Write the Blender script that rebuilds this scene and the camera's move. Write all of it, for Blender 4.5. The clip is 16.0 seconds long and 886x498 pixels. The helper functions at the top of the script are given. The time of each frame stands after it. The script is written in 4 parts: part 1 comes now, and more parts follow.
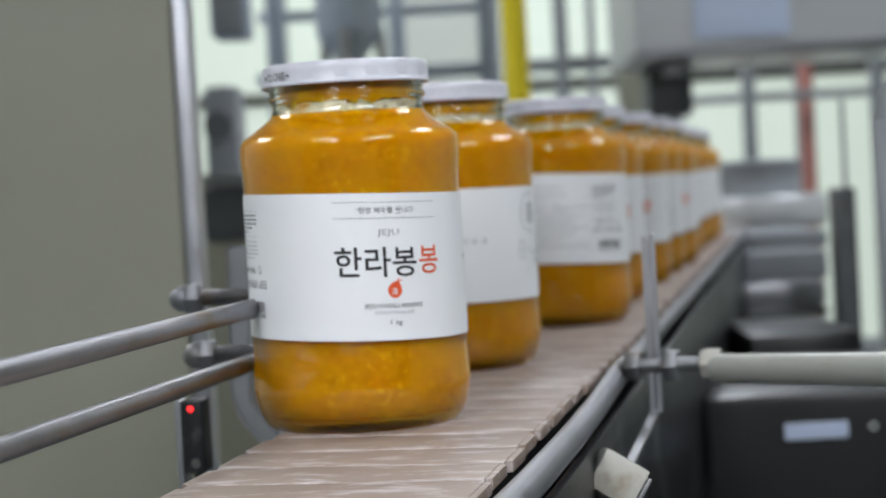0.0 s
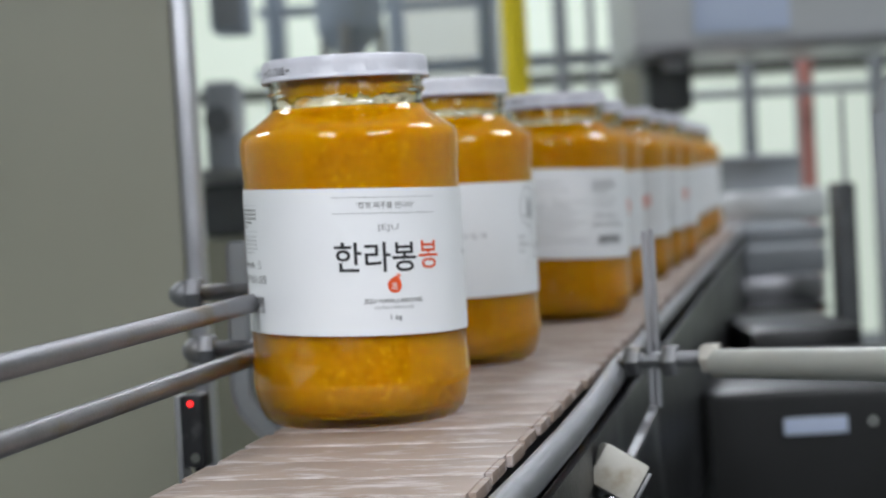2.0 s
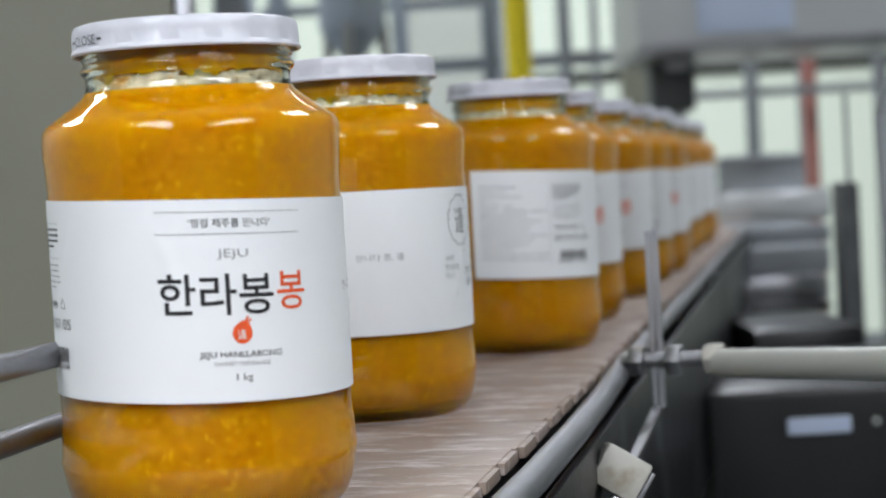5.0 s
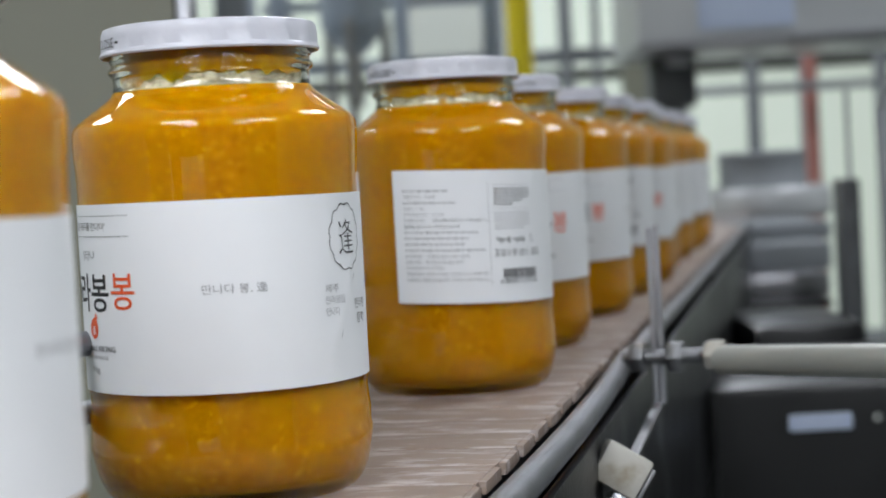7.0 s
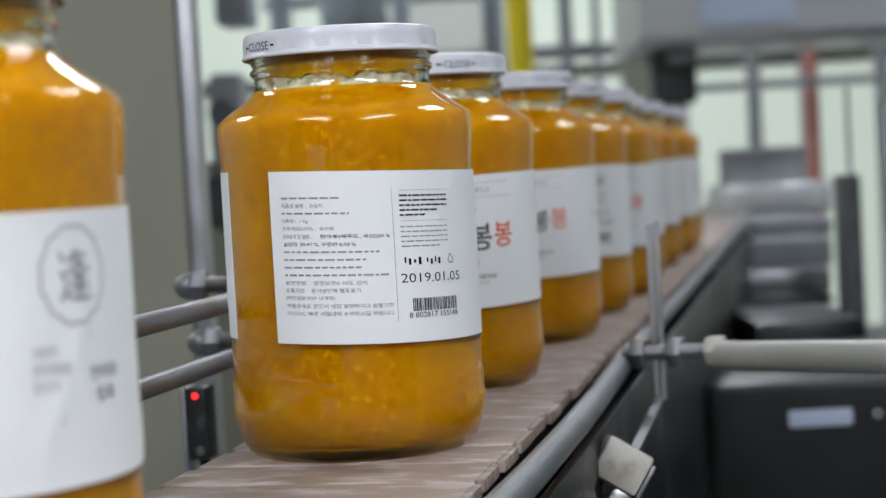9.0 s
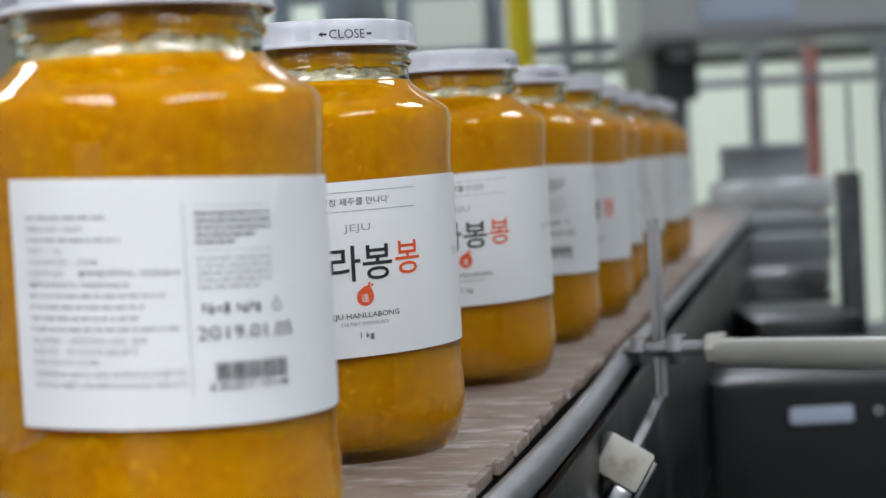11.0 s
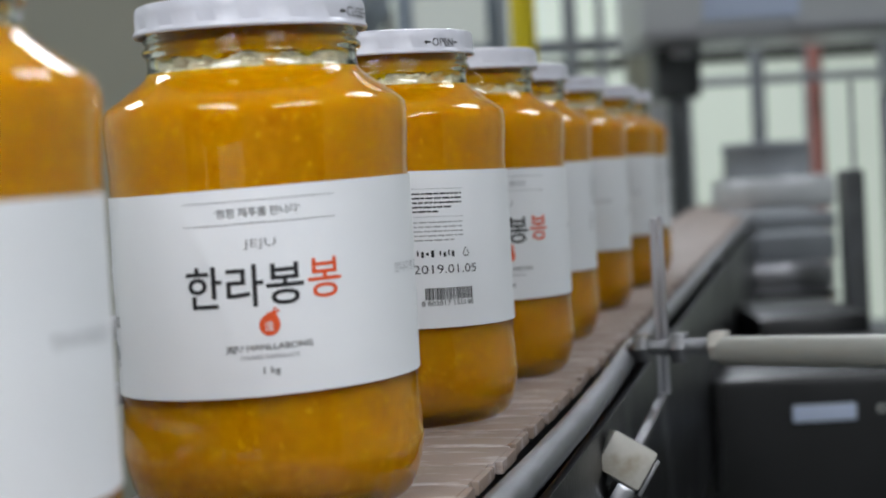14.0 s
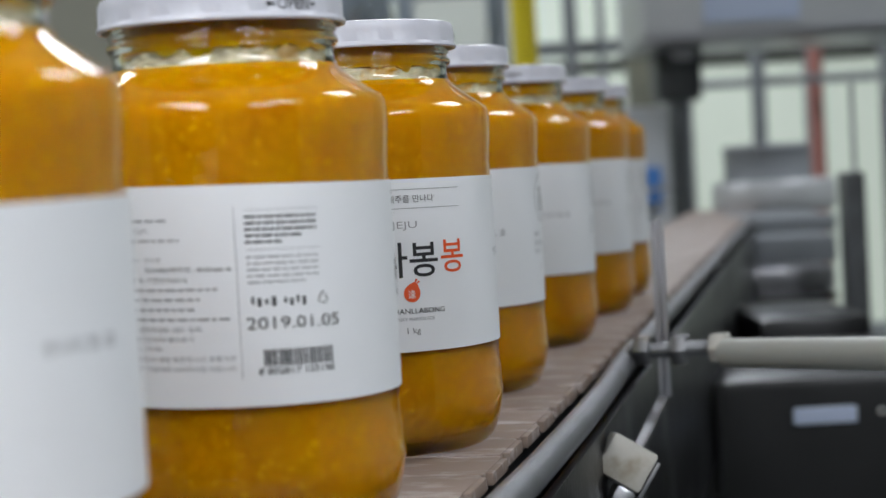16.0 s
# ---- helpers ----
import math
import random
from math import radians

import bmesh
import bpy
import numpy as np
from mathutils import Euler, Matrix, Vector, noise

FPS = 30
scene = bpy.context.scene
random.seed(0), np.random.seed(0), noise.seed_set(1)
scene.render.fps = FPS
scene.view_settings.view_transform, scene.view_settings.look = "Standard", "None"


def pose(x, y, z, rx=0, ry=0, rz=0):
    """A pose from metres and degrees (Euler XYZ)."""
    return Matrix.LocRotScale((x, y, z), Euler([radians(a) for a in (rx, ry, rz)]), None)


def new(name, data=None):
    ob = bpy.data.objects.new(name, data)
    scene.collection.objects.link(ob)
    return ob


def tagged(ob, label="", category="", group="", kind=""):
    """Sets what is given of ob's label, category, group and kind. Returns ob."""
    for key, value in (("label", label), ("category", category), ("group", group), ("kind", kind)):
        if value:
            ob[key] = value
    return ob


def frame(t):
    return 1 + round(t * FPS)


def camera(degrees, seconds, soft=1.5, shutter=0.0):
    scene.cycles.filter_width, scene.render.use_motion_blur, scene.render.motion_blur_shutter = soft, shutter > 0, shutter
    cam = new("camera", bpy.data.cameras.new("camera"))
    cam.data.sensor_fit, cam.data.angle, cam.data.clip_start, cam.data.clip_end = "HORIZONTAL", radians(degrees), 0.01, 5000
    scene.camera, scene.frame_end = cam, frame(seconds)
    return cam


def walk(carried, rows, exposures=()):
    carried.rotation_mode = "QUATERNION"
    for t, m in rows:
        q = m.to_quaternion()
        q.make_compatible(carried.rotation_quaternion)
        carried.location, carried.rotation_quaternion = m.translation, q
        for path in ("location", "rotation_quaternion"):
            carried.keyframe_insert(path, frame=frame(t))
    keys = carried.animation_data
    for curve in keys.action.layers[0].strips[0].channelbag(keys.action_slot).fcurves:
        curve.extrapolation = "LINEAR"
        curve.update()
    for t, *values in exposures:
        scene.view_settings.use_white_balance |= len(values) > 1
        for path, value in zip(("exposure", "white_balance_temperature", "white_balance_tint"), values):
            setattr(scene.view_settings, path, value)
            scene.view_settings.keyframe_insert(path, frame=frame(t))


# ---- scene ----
# ------------------------------------------------ camera
EYE = (0.1786, 0.0, 1.0535)
cam = camera(27.94, 16.0, soft=1.5)
cam.data.dof.use_dof = True
cam.data.dof.focus_distance = 0.635
cam.data.dof.aperture_fstop = 12.2
cam.data.dof.aperture_blades = 0
walk(cam, [
    (0, pose(EYE[0], EYE[1], EYE[2], 87.886, 0, 11.666) @ pose(0, 0, 0, 0, 0, -3.194)),
    (0.5, pose(EYE[0], EYE[1], EYE[2], 87.850, 0, 11.666) @ pose(0, 0, 0, 0, 0, -3.194)),
    (1, pose(EYE[0], EYE[1], EYE[2], 87.832, 0, 11.666) @ pose(0, 0, 0, 0, 0, -3.194)),
    (1.5, pose(EYE[0], EYE[1], EYE[2], 87.777, 0, 11.666) @ pose(0, 0, 0, 0, 0, -3.194)),
    (2, pose(EYE[0], EYE[1], EYE[2], 87.723, 0, 11.666) @ pose(0, 0, 0, 0, 0, -3.194)),
    (2.5, pose(EYE[0], EYE[1], EYE[2], 87.741, 0, 11.666) @ pose(0, 0, 0, 0, 0, -3.194)),
    (3, pose(EYE[0], EYE[1], EYE[2], 87.759, 0, 11.684) @ pose(0, 0, 0, 0, 0, -3.194)),
    (3.5, pose(EYE[0], EYE[1], EYE[2], 87.704, 0, 11.721) @ pose(0, 0, 0, 0, 0, -3.194)),
    (4, pose(EYE[0], EYE[1], EYE[2], 87.759, 0, 11.757) @ pose(0, 0, 0, 0, 0, -3.194)),
    (4.2, pose(EYE[0], EYE[1], EYE[2], 87.741, 0, 11.757) @ pose(0, 0, 0, 0, 0, -3.194)),
    (6.3, pose(EYE[0], EYE[1], EYE[2], 87.704, 0, 11.812) @ pose(0, 0, 0, 0, 0, -3.194)),
    (6.5, pose(EYE[0], EYE[1], EYE[2], 87.686, 0, 11.812) @ pose(0, 0, 0, 0, 0, -3.194)),
    (7, pose(EYE[0], EYE[1], EYE[2], 87.614, 0, 11.812) @ pose(0, 0, 0, 0, 0, -3.194)),
    (7.5, pose(EYE[0], EYE[1], EYE[2], 87.595, 0, 11.830) @ pose(0, 0, 0, 0, 0, -3.194)),
    (8, pose(EYE[0], EYE[1], EYE[2], 87.468, 0, 11.866) @ pose(0, 0, 0, 0, 0, -3.194)),
    (8.5, pose(EYE[0], EYE[1], EYE[2], 87.523, 0, 11.866) @ pose(0, 0, 0, 0, 0, -3.194)),
    (9, pose(EYE[0], EYE[1], EYE[2], 87.486, 0, 11.830) @ pose(0, 0, 0, 0, 0, -3.194)),
    (9.2, pose(EYE[0], EYE[1], EYE[2], 87.486, 0, 11.830) @ pose(0, 0, 0, 0, 0, -3.194)),
    (11.3, pose(EYE[0], EYE[1], EYE[2], 87.377, 0, 11.884) @ pose(0, 0, 0, 0, 0, -3.194)),
    (11.5, pose(EYE[0], EYE[1], EYE[2], 87.377, 0, 11.903) @ pose(0, 0, 0, 0, 0, -3.194)),
    (12, pose(EYE[0], EYE[1], EYE[2], 87.377, 0, 11.884) @ pose(0, 0, 0, 0, 0, -3.194)),
    (12.5, pose(EYE[0], EYE[1], EYE[2], 87.268, 0, 11.921) @ pose(0, 0, 0, 0, 0, -3.194)),
    (13, pose(EYE[0], EYE[1], EYE[2], 87.304, 0, 11.939) @ pose(0, 0, 0, 0, 0, -3.194)),
    (13.5, pose(EYE[0], EYE[1], EYE[2], 87.341, 0, 11.975) @ pose(0, 0, 0, 0, 0, -3.194)),
    (14, pose(EYE[0], EYE[1], EYE[2], 87.323, 0, 11.957) @ pose(0, 0, 0, 0, 0, -3.194)),
    (14.5, pose(EYE[0], EYE[1], EYE[2], 87.323, 0, 11.975) @ pose(0, 0, 0, 0, 0, -3.194)),
    (15, pose(EYE[0], EYE[1], EYE[2], 87.341, 0, 11.975) @ pose(0, 0, 0, 0, 0, -3.194)),
    (15.5, pose(EYE[0], EYE[1], EYE[2], 87.377, 0, 11.975) @ pose(0, 0, 0, 0, 0, -3.194)),
    (16, pose(EYE[0], EYE[1], EYE[2], 87.395, 0, 11.975) @ pose(0, 0, 0, 0, 0, -3.194)),
], exposures=((0.0, 0.12), (4.2, 0.10), (6.8, -0.06), (9.0, -0.09), (16.0, -0.24)))

# ------------------------------------------------ world and lamps
BELT_Z = 0.95
# room axes: x across the view, y away from the camera; the conveyor runs at an angle to it
ROOM = Matrix.Translation((EYE[0], 0, 0)) @ pose(0, 0, 0, 0, 0, 11.666)
CEILING = 3.4

world = bpy.data.worlds.new("world")
scene.world = world
world.use_nodes = True
world.node_tree.nodes["Background"].inputs[0].default_value = (0.75, 0.82, 0.9, 1)
world.node_tree.nodes["Background"].inputs[1].default_value = 0.05

# across, away, height and watts: two lights hung low over the conveyor, three on the ceiling
LAMP_ROWS = ((-0.45, -0.55, 1.95, 19.0), (0.75, -0.55, 1.95, 21.0), (-2.3, 2.9, CEILING, 60.0), (1.7, 2.3, CEILING, 55.0), (0.2, 5.2, CEILING, 60.0))


def lamp_at(x, y, z, watts):
    data = bpy.data.lights.new("tube_light", "AREA")
    data.shape, data.size, data.size_y = "RECTANGLE", 0.42 if z < CEILING else 1.0, 1.3
    data.energy, data.color = watts, (0.865, 0.92, 1.0)
    ob = new("tube_light", data)
    ob.matrix_world = ROOM @ pose(x, y, z - 0.13)
    return ob


for row in LAMP_ROWS:
    lamp_at(*row)


# ------------------------------------------------ materials
def mat(name, color, rough=0.5, metal=0.0, var=0.15, scale=40.0, bump=0.0, bscale=200.0, stain=None, coat=0.0, stretch=(1, 1, 1)):
    """Principled surface with two scales of variation, stains and a fine bump."""
    m = bpy.data.materials.new(name)
    m.use_nodes = True
    nt = m.node_tree
    b = nt.nodes["Principled BSDF"]
    b.inputs["Roughness"].default_value = rough
    b.inputs["Metallic"].default_value = metal
    b.inputs["Coat Weight"].default_value = coat
    tc = nt.nodes.new("ShaderNodeTexCoord")
    mp = nt.nodes.new("ShaderNodeMapping")
    mp.inputs["Scale"].default_value = stretch
    nt.links.new(tc.outputs["Object"], mp.inputs["Vector"])
    n1 = nt.nodes.new("ShaderNodeTexNoise")
    n1.inputs["Scale"].default_value, n1.inputs["Detail"].default_value = scale, 6
    n2 = nt.nodes.new("ShaderNodeTexNoise")
    n2.inputs["Scale"].default_value, n2.inputs["Detail"].default_value = scale / 9, 3
    for n in (n1, n2):
        nt.links.new(mp.outputs[0], n.inputs["Vector"])
    add = nt.nodes.new("ShaderNodeMath")
    nt.links.new(n1.outputs["Fac"], add.inputs[0])
    nt.links.new(n2.outputs["Fac"], add.inputs[1])
    rmp = nt.nodes.new("ShaderNodeMapRange")
    rmp.inputs["From Min"].default_value, rmp.inputs["From Max"].default_value = 0.6, 1.4
    nt.links.new(add.outputs[0], rmp.inputs["Value"])
    mix = nt.nodes.new("ShaderNodeMix")
    mix.data_type = "RGBA"
    lo = tuple(c * (1 - var) for c in color) + (1,)
    hi = tuple(min(1, c * (1 + var)) for c in color) + (1,)
    mix.inputs["A"].default_value, mix.inputs["B"].default_value = lo, hi
    nt.links.new(rmp.outputs[0], mix.inputs["Factor"])
    out = mix.outputs["Result"]
    if stain:
        n3 = nt.nodes.new("ShaderNodeTexNoise")
        n3.inputs["Scale"].default_value, n3.inputs["Detail"].default_value = scale / 3, 8
        nt.links.new(mp.outputs[0], n3.inputs["Vector"])
        r3 = nt.nodes.new("ShaderNodeMapRange")
        r3.inputs["From Min"].default_value, r3.inputs["From Max"].default_value = 0.58, 0.70
        nt.links.new(n3.outputs["Fac"], r3.inputs["Value"])
        mx = nt.nodes.new("ShaderNodeMix")
        mx.data_type = "RGBA"
        mx.inputs["B"].default_value = (*stain, 1)
        nt.links.new(out, mx.inputs["A"])
        nt.links.new(r3.outputs[0], mx.inputs["Factor"])
        out = mx.outputs["Result"]
    nt.links.new(out, b.inputs["Base Color"])
    rr = nt.nodes.new("ShaderNodeMapRange")
    rr.inputs["To Min"].default_value, rr.inputs["To Max"].default_value = max(0.02, rough * 0.75), min(1, rough * 1.25)
    nt.links.new(n1.outputs["Fac"], rr.inputs["Value"])
    nt.links.new(rr.outputs[0], b.inputs["Roughness"])
    if bump:
        n4 = nt.nodes.new("ShaderNodeTexNoise")
        n4.inputs["Scale"].default_value, n4.inputs["Detail"].default_value = bscale, 4
        nt.links.new(mp.outputs[0], n4.inputs["Vector"])
        bp = nt.nodes.new("ShaderNodeBump")
        bp.inputs["Strength"].default_value, bp.inputs["Distance"].default_value = bump, 0.001
        nt.links.new(n4.outputs["Fac"], bp.inputs["Height"])
        nt.links.new(bp.outputs[0], b.inputs["Normal"])
    return m


def glow(name, color, strength):
    m = bpy.data.materials.new(name)
    m.use_nodes = True
    b = m.node_tree.nodes["Principled BSDF"]
    b.inputs["Base Color"].default_value = (*color, 1)
    b.inputs["Emission Color"].default_value = (*color, 1)
    b.inputs["Emission Strength"].default_value = strength
    return m


def glass_mat(name, color, ior=1.5, rough=0.0):
    m = bpy.data.materials.new(name)
    m.use_nodes = True
    b = m.node_tree.nodes["Principled BSDF"]
    b.inputs["Base Color"].default_value = (*color, 1)
    b.inputs["Transmission Weight"].default_value = 1
    b.inputs["IOR"].default_value = ior
    b.inputs["Roughness"].default_value = rough
    return m


def marmalade_mat():
    """Orange jelly with fine pulp and paler chopped peel, light bleeding through it."""
    m = bpy.data.materials.new("marmalade")
    m.use_nodes = True
    nt = m.node_tree
    b = nt.nodes["Principled BSDF"]

    def node(kind, **inputs):
        n = nt.nodes.new("ShaderNode" + kind)
        for k, v in inputs.items():
            n.inputs[k.replace("_", " ")].default_value = v
        return n

    def joined(out, inp):
        nt.links.new(out, inp)

    tc, info = node("TexCoord"), node("ObjectInfo")
    shift = node("Math")
    shift.operation = "MULTIPLY"
    shift.inputs[1].default_value = 3.0
    off = node("VectorMath")
    joined(info.outputs["Random"], shift.inputs[0])
    joined(tc.outputs["Object"], off.inputs[0])
    joined(shift.outputs[0], off.inputs[1])
    # zones of clear jelly and of dense pulp
    pulp = node("TexNoise", Scale=300.0, Detail=7.0, Roughness=0.6, Distortion=0.4)
    zone = node("TexNoise", Scale=60.0, Detail=3.0)
    for n in (pulp, zone):
        joined(off.outputs[0], n.inputs["Vector"])
    ramp = node("ValToRGB")
    e = ramp.color_ramp.elements
    e[0].position, e[0].color = 0.32, (0.35, 0.136, 0.0003, 1)
    e[1].position, e[1].color = 0.68, (0.49, 0.228, 0.0006, 1)
    joined(pulp.outputs["Fac"], ramp.inputs[0])
    tint = node("Mix")
    tint.data_type = "RGBA"
    tint.inputs["B"].default_value = (0.46, 0.225, 0.0006, 1)
    joined(ramp.outputs[0], tint.inputs["A"])
    zr = node("MapRange", From_Min=0.40, From_Max=0.66, To_Min=0.0, To_Max=0.6)
    joined(zone.outputs["Fac"], zr.inputs["Value"])
    joined(zr.outputs[0], tint.inputs["Factor"])
    # shreds of peel: thin bent flecks
    bent = node("VectorMath")
    bent.operation = "MULTIPLY_ADD"
    bent.inputs[1].default_value = (0.007, 0.007, 0.007)
    warp = node("TexNoise", Scale=160.0, Detail=3.0)
    joined(off.outputs[0], warp.inputs["Vector"])
    joined(warp.outputs["Color"], bent.inputs[0])
    joined(off.outputs[0], bent.inputs[2])
    vo = node("TexVoronoi", Scale=400.0)
    joined(bent.outputs[0], vo.inputs["Vector"])
    sep = node("SeparateColor")
    joined(vo.outputs["Color"], sep.inputs[0])
    some = node("MapRange", From_Min=0.60, From_Max=0.95)
    joined(sep.outputs[0], some.inputs["Value"])
    core = node("MapRange", From_Min=0.55, From_Max=0.10)
    joined(vo.outputs["Distance"], core.inputs["Value"])
    both = node("Math")
    both.operation = "MULTIPLY"
    joined(some.outputs[0], both.inputs[0])
    joined(core.outputs[0], both.inputs[1])
    less = node("Math")
    less.operation = "MULTIPLY"
    less.inputs[1].default_value = 0.55
    joined(both.outputs[0], less.inputs[0])
    mix = node("Mix")
    mix.data_type = "RGBA"
    mix.inputs["B"].default_value = (0.74, 0.47, 0.008, 1)
    joined(tint.outputs["Result"], mix.inputs["A"])
    joined(less.outputs[0], mix.inputs["Factor"])
    joined(mix.outputs["Result"], b.inputs["Base Color"])
    b.inputs["Roughness"].default_value = 0.5
    b.inputs["Specular IOR Level"].default_value = 0.0
    b.inputs["Subsurface Weight"].default_value = 1.0
    b.inputs["Subsurface Radius"].default_value = (1.0, 0.75, 0.10)
    b.inputs["Subsurface Scale"].default_value = 0.014
    return m


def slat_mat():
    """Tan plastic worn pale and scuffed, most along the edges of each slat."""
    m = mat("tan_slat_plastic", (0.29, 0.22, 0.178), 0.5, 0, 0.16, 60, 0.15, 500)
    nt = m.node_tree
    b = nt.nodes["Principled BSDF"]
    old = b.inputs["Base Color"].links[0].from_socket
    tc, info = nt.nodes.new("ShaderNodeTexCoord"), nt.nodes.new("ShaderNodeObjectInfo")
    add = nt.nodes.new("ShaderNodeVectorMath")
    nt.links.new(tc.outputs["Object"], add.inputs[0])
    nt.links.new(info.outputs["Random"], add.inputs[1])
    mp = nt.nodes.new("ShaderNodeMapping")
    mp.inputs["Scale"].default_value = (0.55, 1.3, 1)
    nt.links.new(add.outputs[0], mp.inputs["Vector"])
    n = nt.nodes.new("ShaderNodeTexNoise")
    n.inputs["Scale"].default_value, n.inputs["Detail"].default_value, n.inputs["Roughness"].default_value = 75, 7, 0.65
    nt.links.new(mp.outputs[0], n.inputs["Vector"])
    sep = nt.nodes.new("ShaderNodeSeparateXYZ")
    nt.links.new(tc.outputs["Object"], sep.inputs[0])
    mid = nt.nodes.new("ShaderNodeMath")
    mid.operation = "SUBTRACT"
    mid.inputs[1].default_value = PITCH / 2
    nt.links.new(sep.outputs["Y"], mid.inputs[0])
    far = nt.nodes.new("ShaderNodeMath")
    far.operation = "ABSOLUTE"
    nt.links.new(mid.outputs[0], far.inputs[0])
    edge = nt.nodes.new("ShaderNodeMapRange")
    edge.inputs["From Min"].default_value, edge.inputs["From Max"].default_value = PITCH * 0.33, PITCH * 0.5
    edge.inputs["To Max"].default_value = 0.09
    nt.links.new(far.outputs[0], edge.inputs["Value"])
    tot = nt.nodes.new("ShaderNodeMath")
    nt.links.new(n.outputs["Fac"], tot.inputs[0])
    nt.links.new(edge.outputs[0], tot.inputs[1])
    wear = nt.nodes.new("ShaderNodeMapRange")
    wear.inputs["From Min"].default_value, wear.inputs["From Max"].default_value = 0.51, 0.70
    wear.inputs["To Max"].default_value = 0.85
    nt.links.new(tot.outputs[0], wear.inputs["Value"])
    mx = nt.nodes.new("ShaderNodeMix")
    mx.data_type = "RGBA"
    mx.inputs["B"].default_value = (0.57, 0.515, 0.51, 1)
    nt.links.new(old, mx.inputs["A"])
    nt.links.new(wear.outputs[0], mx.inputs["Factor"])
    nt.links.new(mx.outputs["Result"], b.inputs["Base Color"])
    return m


PITCH = 0.0381
M_GLASS = glass_mat("jar_glass", (0.955, 0.98, 0.90))
M_MARMALADE = marmalade_mat()
# white glints and bubbles of the empty neck glass, painted as mottled pale colour
M_NECK_GLINT = mat("painted_neck_glints", (0.46, 0.41, 0.31), 0.12, 0, 0.7, 260, 1.0, 600, stain=(0.42, 0.20, 0.01))
M_LID = mat("white_enamel", (0.66, 0.66, 0.72), 0.34, 0, 0.03, 60, 0.12, 250)
M_PAPER = mat("label_paper", (0.84, 0.85, 0.865), 0.42, 0, 0.02, 50, 0.35, 28)
M_INK = mat("black_ink", (0.02, 0.02, 0.022), 0.5, 0, 0.1, 300)
M_GREY_INK = mat("grey_ink", (0.33, 0.33, 0.34), 0.5, 0, 0.1, 300)
M_RED_INK = mat("orange_red_ink", (0.80, 0.10, 0.02), 0.5, 0, 0.08, 300)
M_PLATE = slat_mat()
M_RAIL = mat("worn_rail_steel", (0.27, 0.27, 0.285), 0.5, 1, 0.22, 70, 0.15, 500, stain=(0.24, 0.21, 0.18))
M_STEEL = mat("brushed_steel", (0.40, 0.40, 0.42), 0.33, 1, 0.10, 60, 0.08, 500)
M_BRACKET = mat("grey_zinc_plate", (0.34, 0.35, 0.36), 0.42, 0.5, 0.12, 60, 0.1, 400)
M_DULL_STEEL = mat("dull_steel", (0.27, 0.27, 0.28), 0.48, 1, 0.25, 90, 0.15, 600, stain=(0.25, 0.22, 0.18))
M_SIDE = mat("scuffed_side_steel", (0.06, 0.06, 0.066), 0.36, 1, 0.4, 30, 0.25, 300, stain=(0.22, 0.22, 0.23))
M_BRIGHT_STEEL = mat("polished_steel", (0.70, 0.70, 0.73), 0.16, 1, 0.05, 30)
M_DARK = mat("dark_machine_paint", (0.008, 0.008, 0.009), 0.32, 0, 0.3, 20, 0.1, 200)
M_BLACK = mat("black_plastic", (0.018, 0.018, 0.02), 0.35, 0, 0.3, 200, 0.1, 500, stain=(0.08, 0.08, 0.08))
M_PANEL = mat("beige_green_paint", (0.325, 0.32, 0.25), 0.45, 0, 0.05, 6, 0.05, 150)
M_ALU = mat("aluminium_profile", (0.60, 0.60, 0.64), 0.35, 1, 0.06, 40)
M_WHITE_PLASTIC = mat("worn_white_plastic", (0.48, 0.46, 0.41), 0.45, 0, 0.14, 90, 0.1, 300, stain=(0.24, 0.18, 0.10))
M_CREAM = mat("cream_sleeve", (0.40, 0.405, 0.365), 0.4, 0, 0.05, 60)
M_YELLOW = mat("yellow_paint", (0.86, 0.68, 0.02), 0.4, 0, 0.06, 20)
M_RED = mat("red_paint", (0.48, 0.20, 0.17), 0.5, 0, 0.08, 20)
M_GREY = mat("grey_paint", (0.26, 0.275, 0.29), 0.5, 0, 0.10, 15)
M_BLUEGREY = mat("blue_grey_paint", (0.34, 0.39, 0.46), 0.5, 0, 0.12, 12)
M_BLUE = mat("blue_plastic", (0.06, 0.22, 0.60), 0.4, 0, 0.1, 30)
M_HOOD = mat("satin_steel", (0.60, 0.61, 0.62), 0.42, 0.25, 0.08, 8)
# blue-white reflection of the hood's acrylic, put into the colour; also on the housing strip
M_ACRYLIC = mat("pale_blue_glare", (0.55, 0.62, 0.78), 0.3, 0, 0.06, 6)
M_WALL = mat("pale_wall", (0.62, 0.64, 0.58), 0.7, 0, 0.05, 4, 0.1, 60)
# darker copy of the wall for behind the camera, keeps jar reflections dim
M_DIM_WALL = mat("darkened_unseen_wall", (0.20, 0.21, 0.18), 0.7, 0, 0.05, 4, 0.1, 60)
M_MOTOR = mat("dark_grey_casting", (0.10, 0.105, 0.11), 0.45, 0, 0.4, 25, 0.1, 200)
M_FLOOR = mat("grey_epoxy_floor", (0.16, 0.17, 0.17), 0.35, 0, 0.15, 5, 0.05, 60)
M_CEIL = mat("white_ceiling", (0.75, 0.75, 0.74), 0.8, 0, 0.04, 5)
M_DAY = glow("daylight_pane", (0.70, 0.77, 0.67), 0.33)
M_TUBE = glow("fluorescent_tube", (1.0, 0.98, 0.95), 6.0)
M_LED = glow("red_led", (1.0, 0.02, 0.02), 2.5)


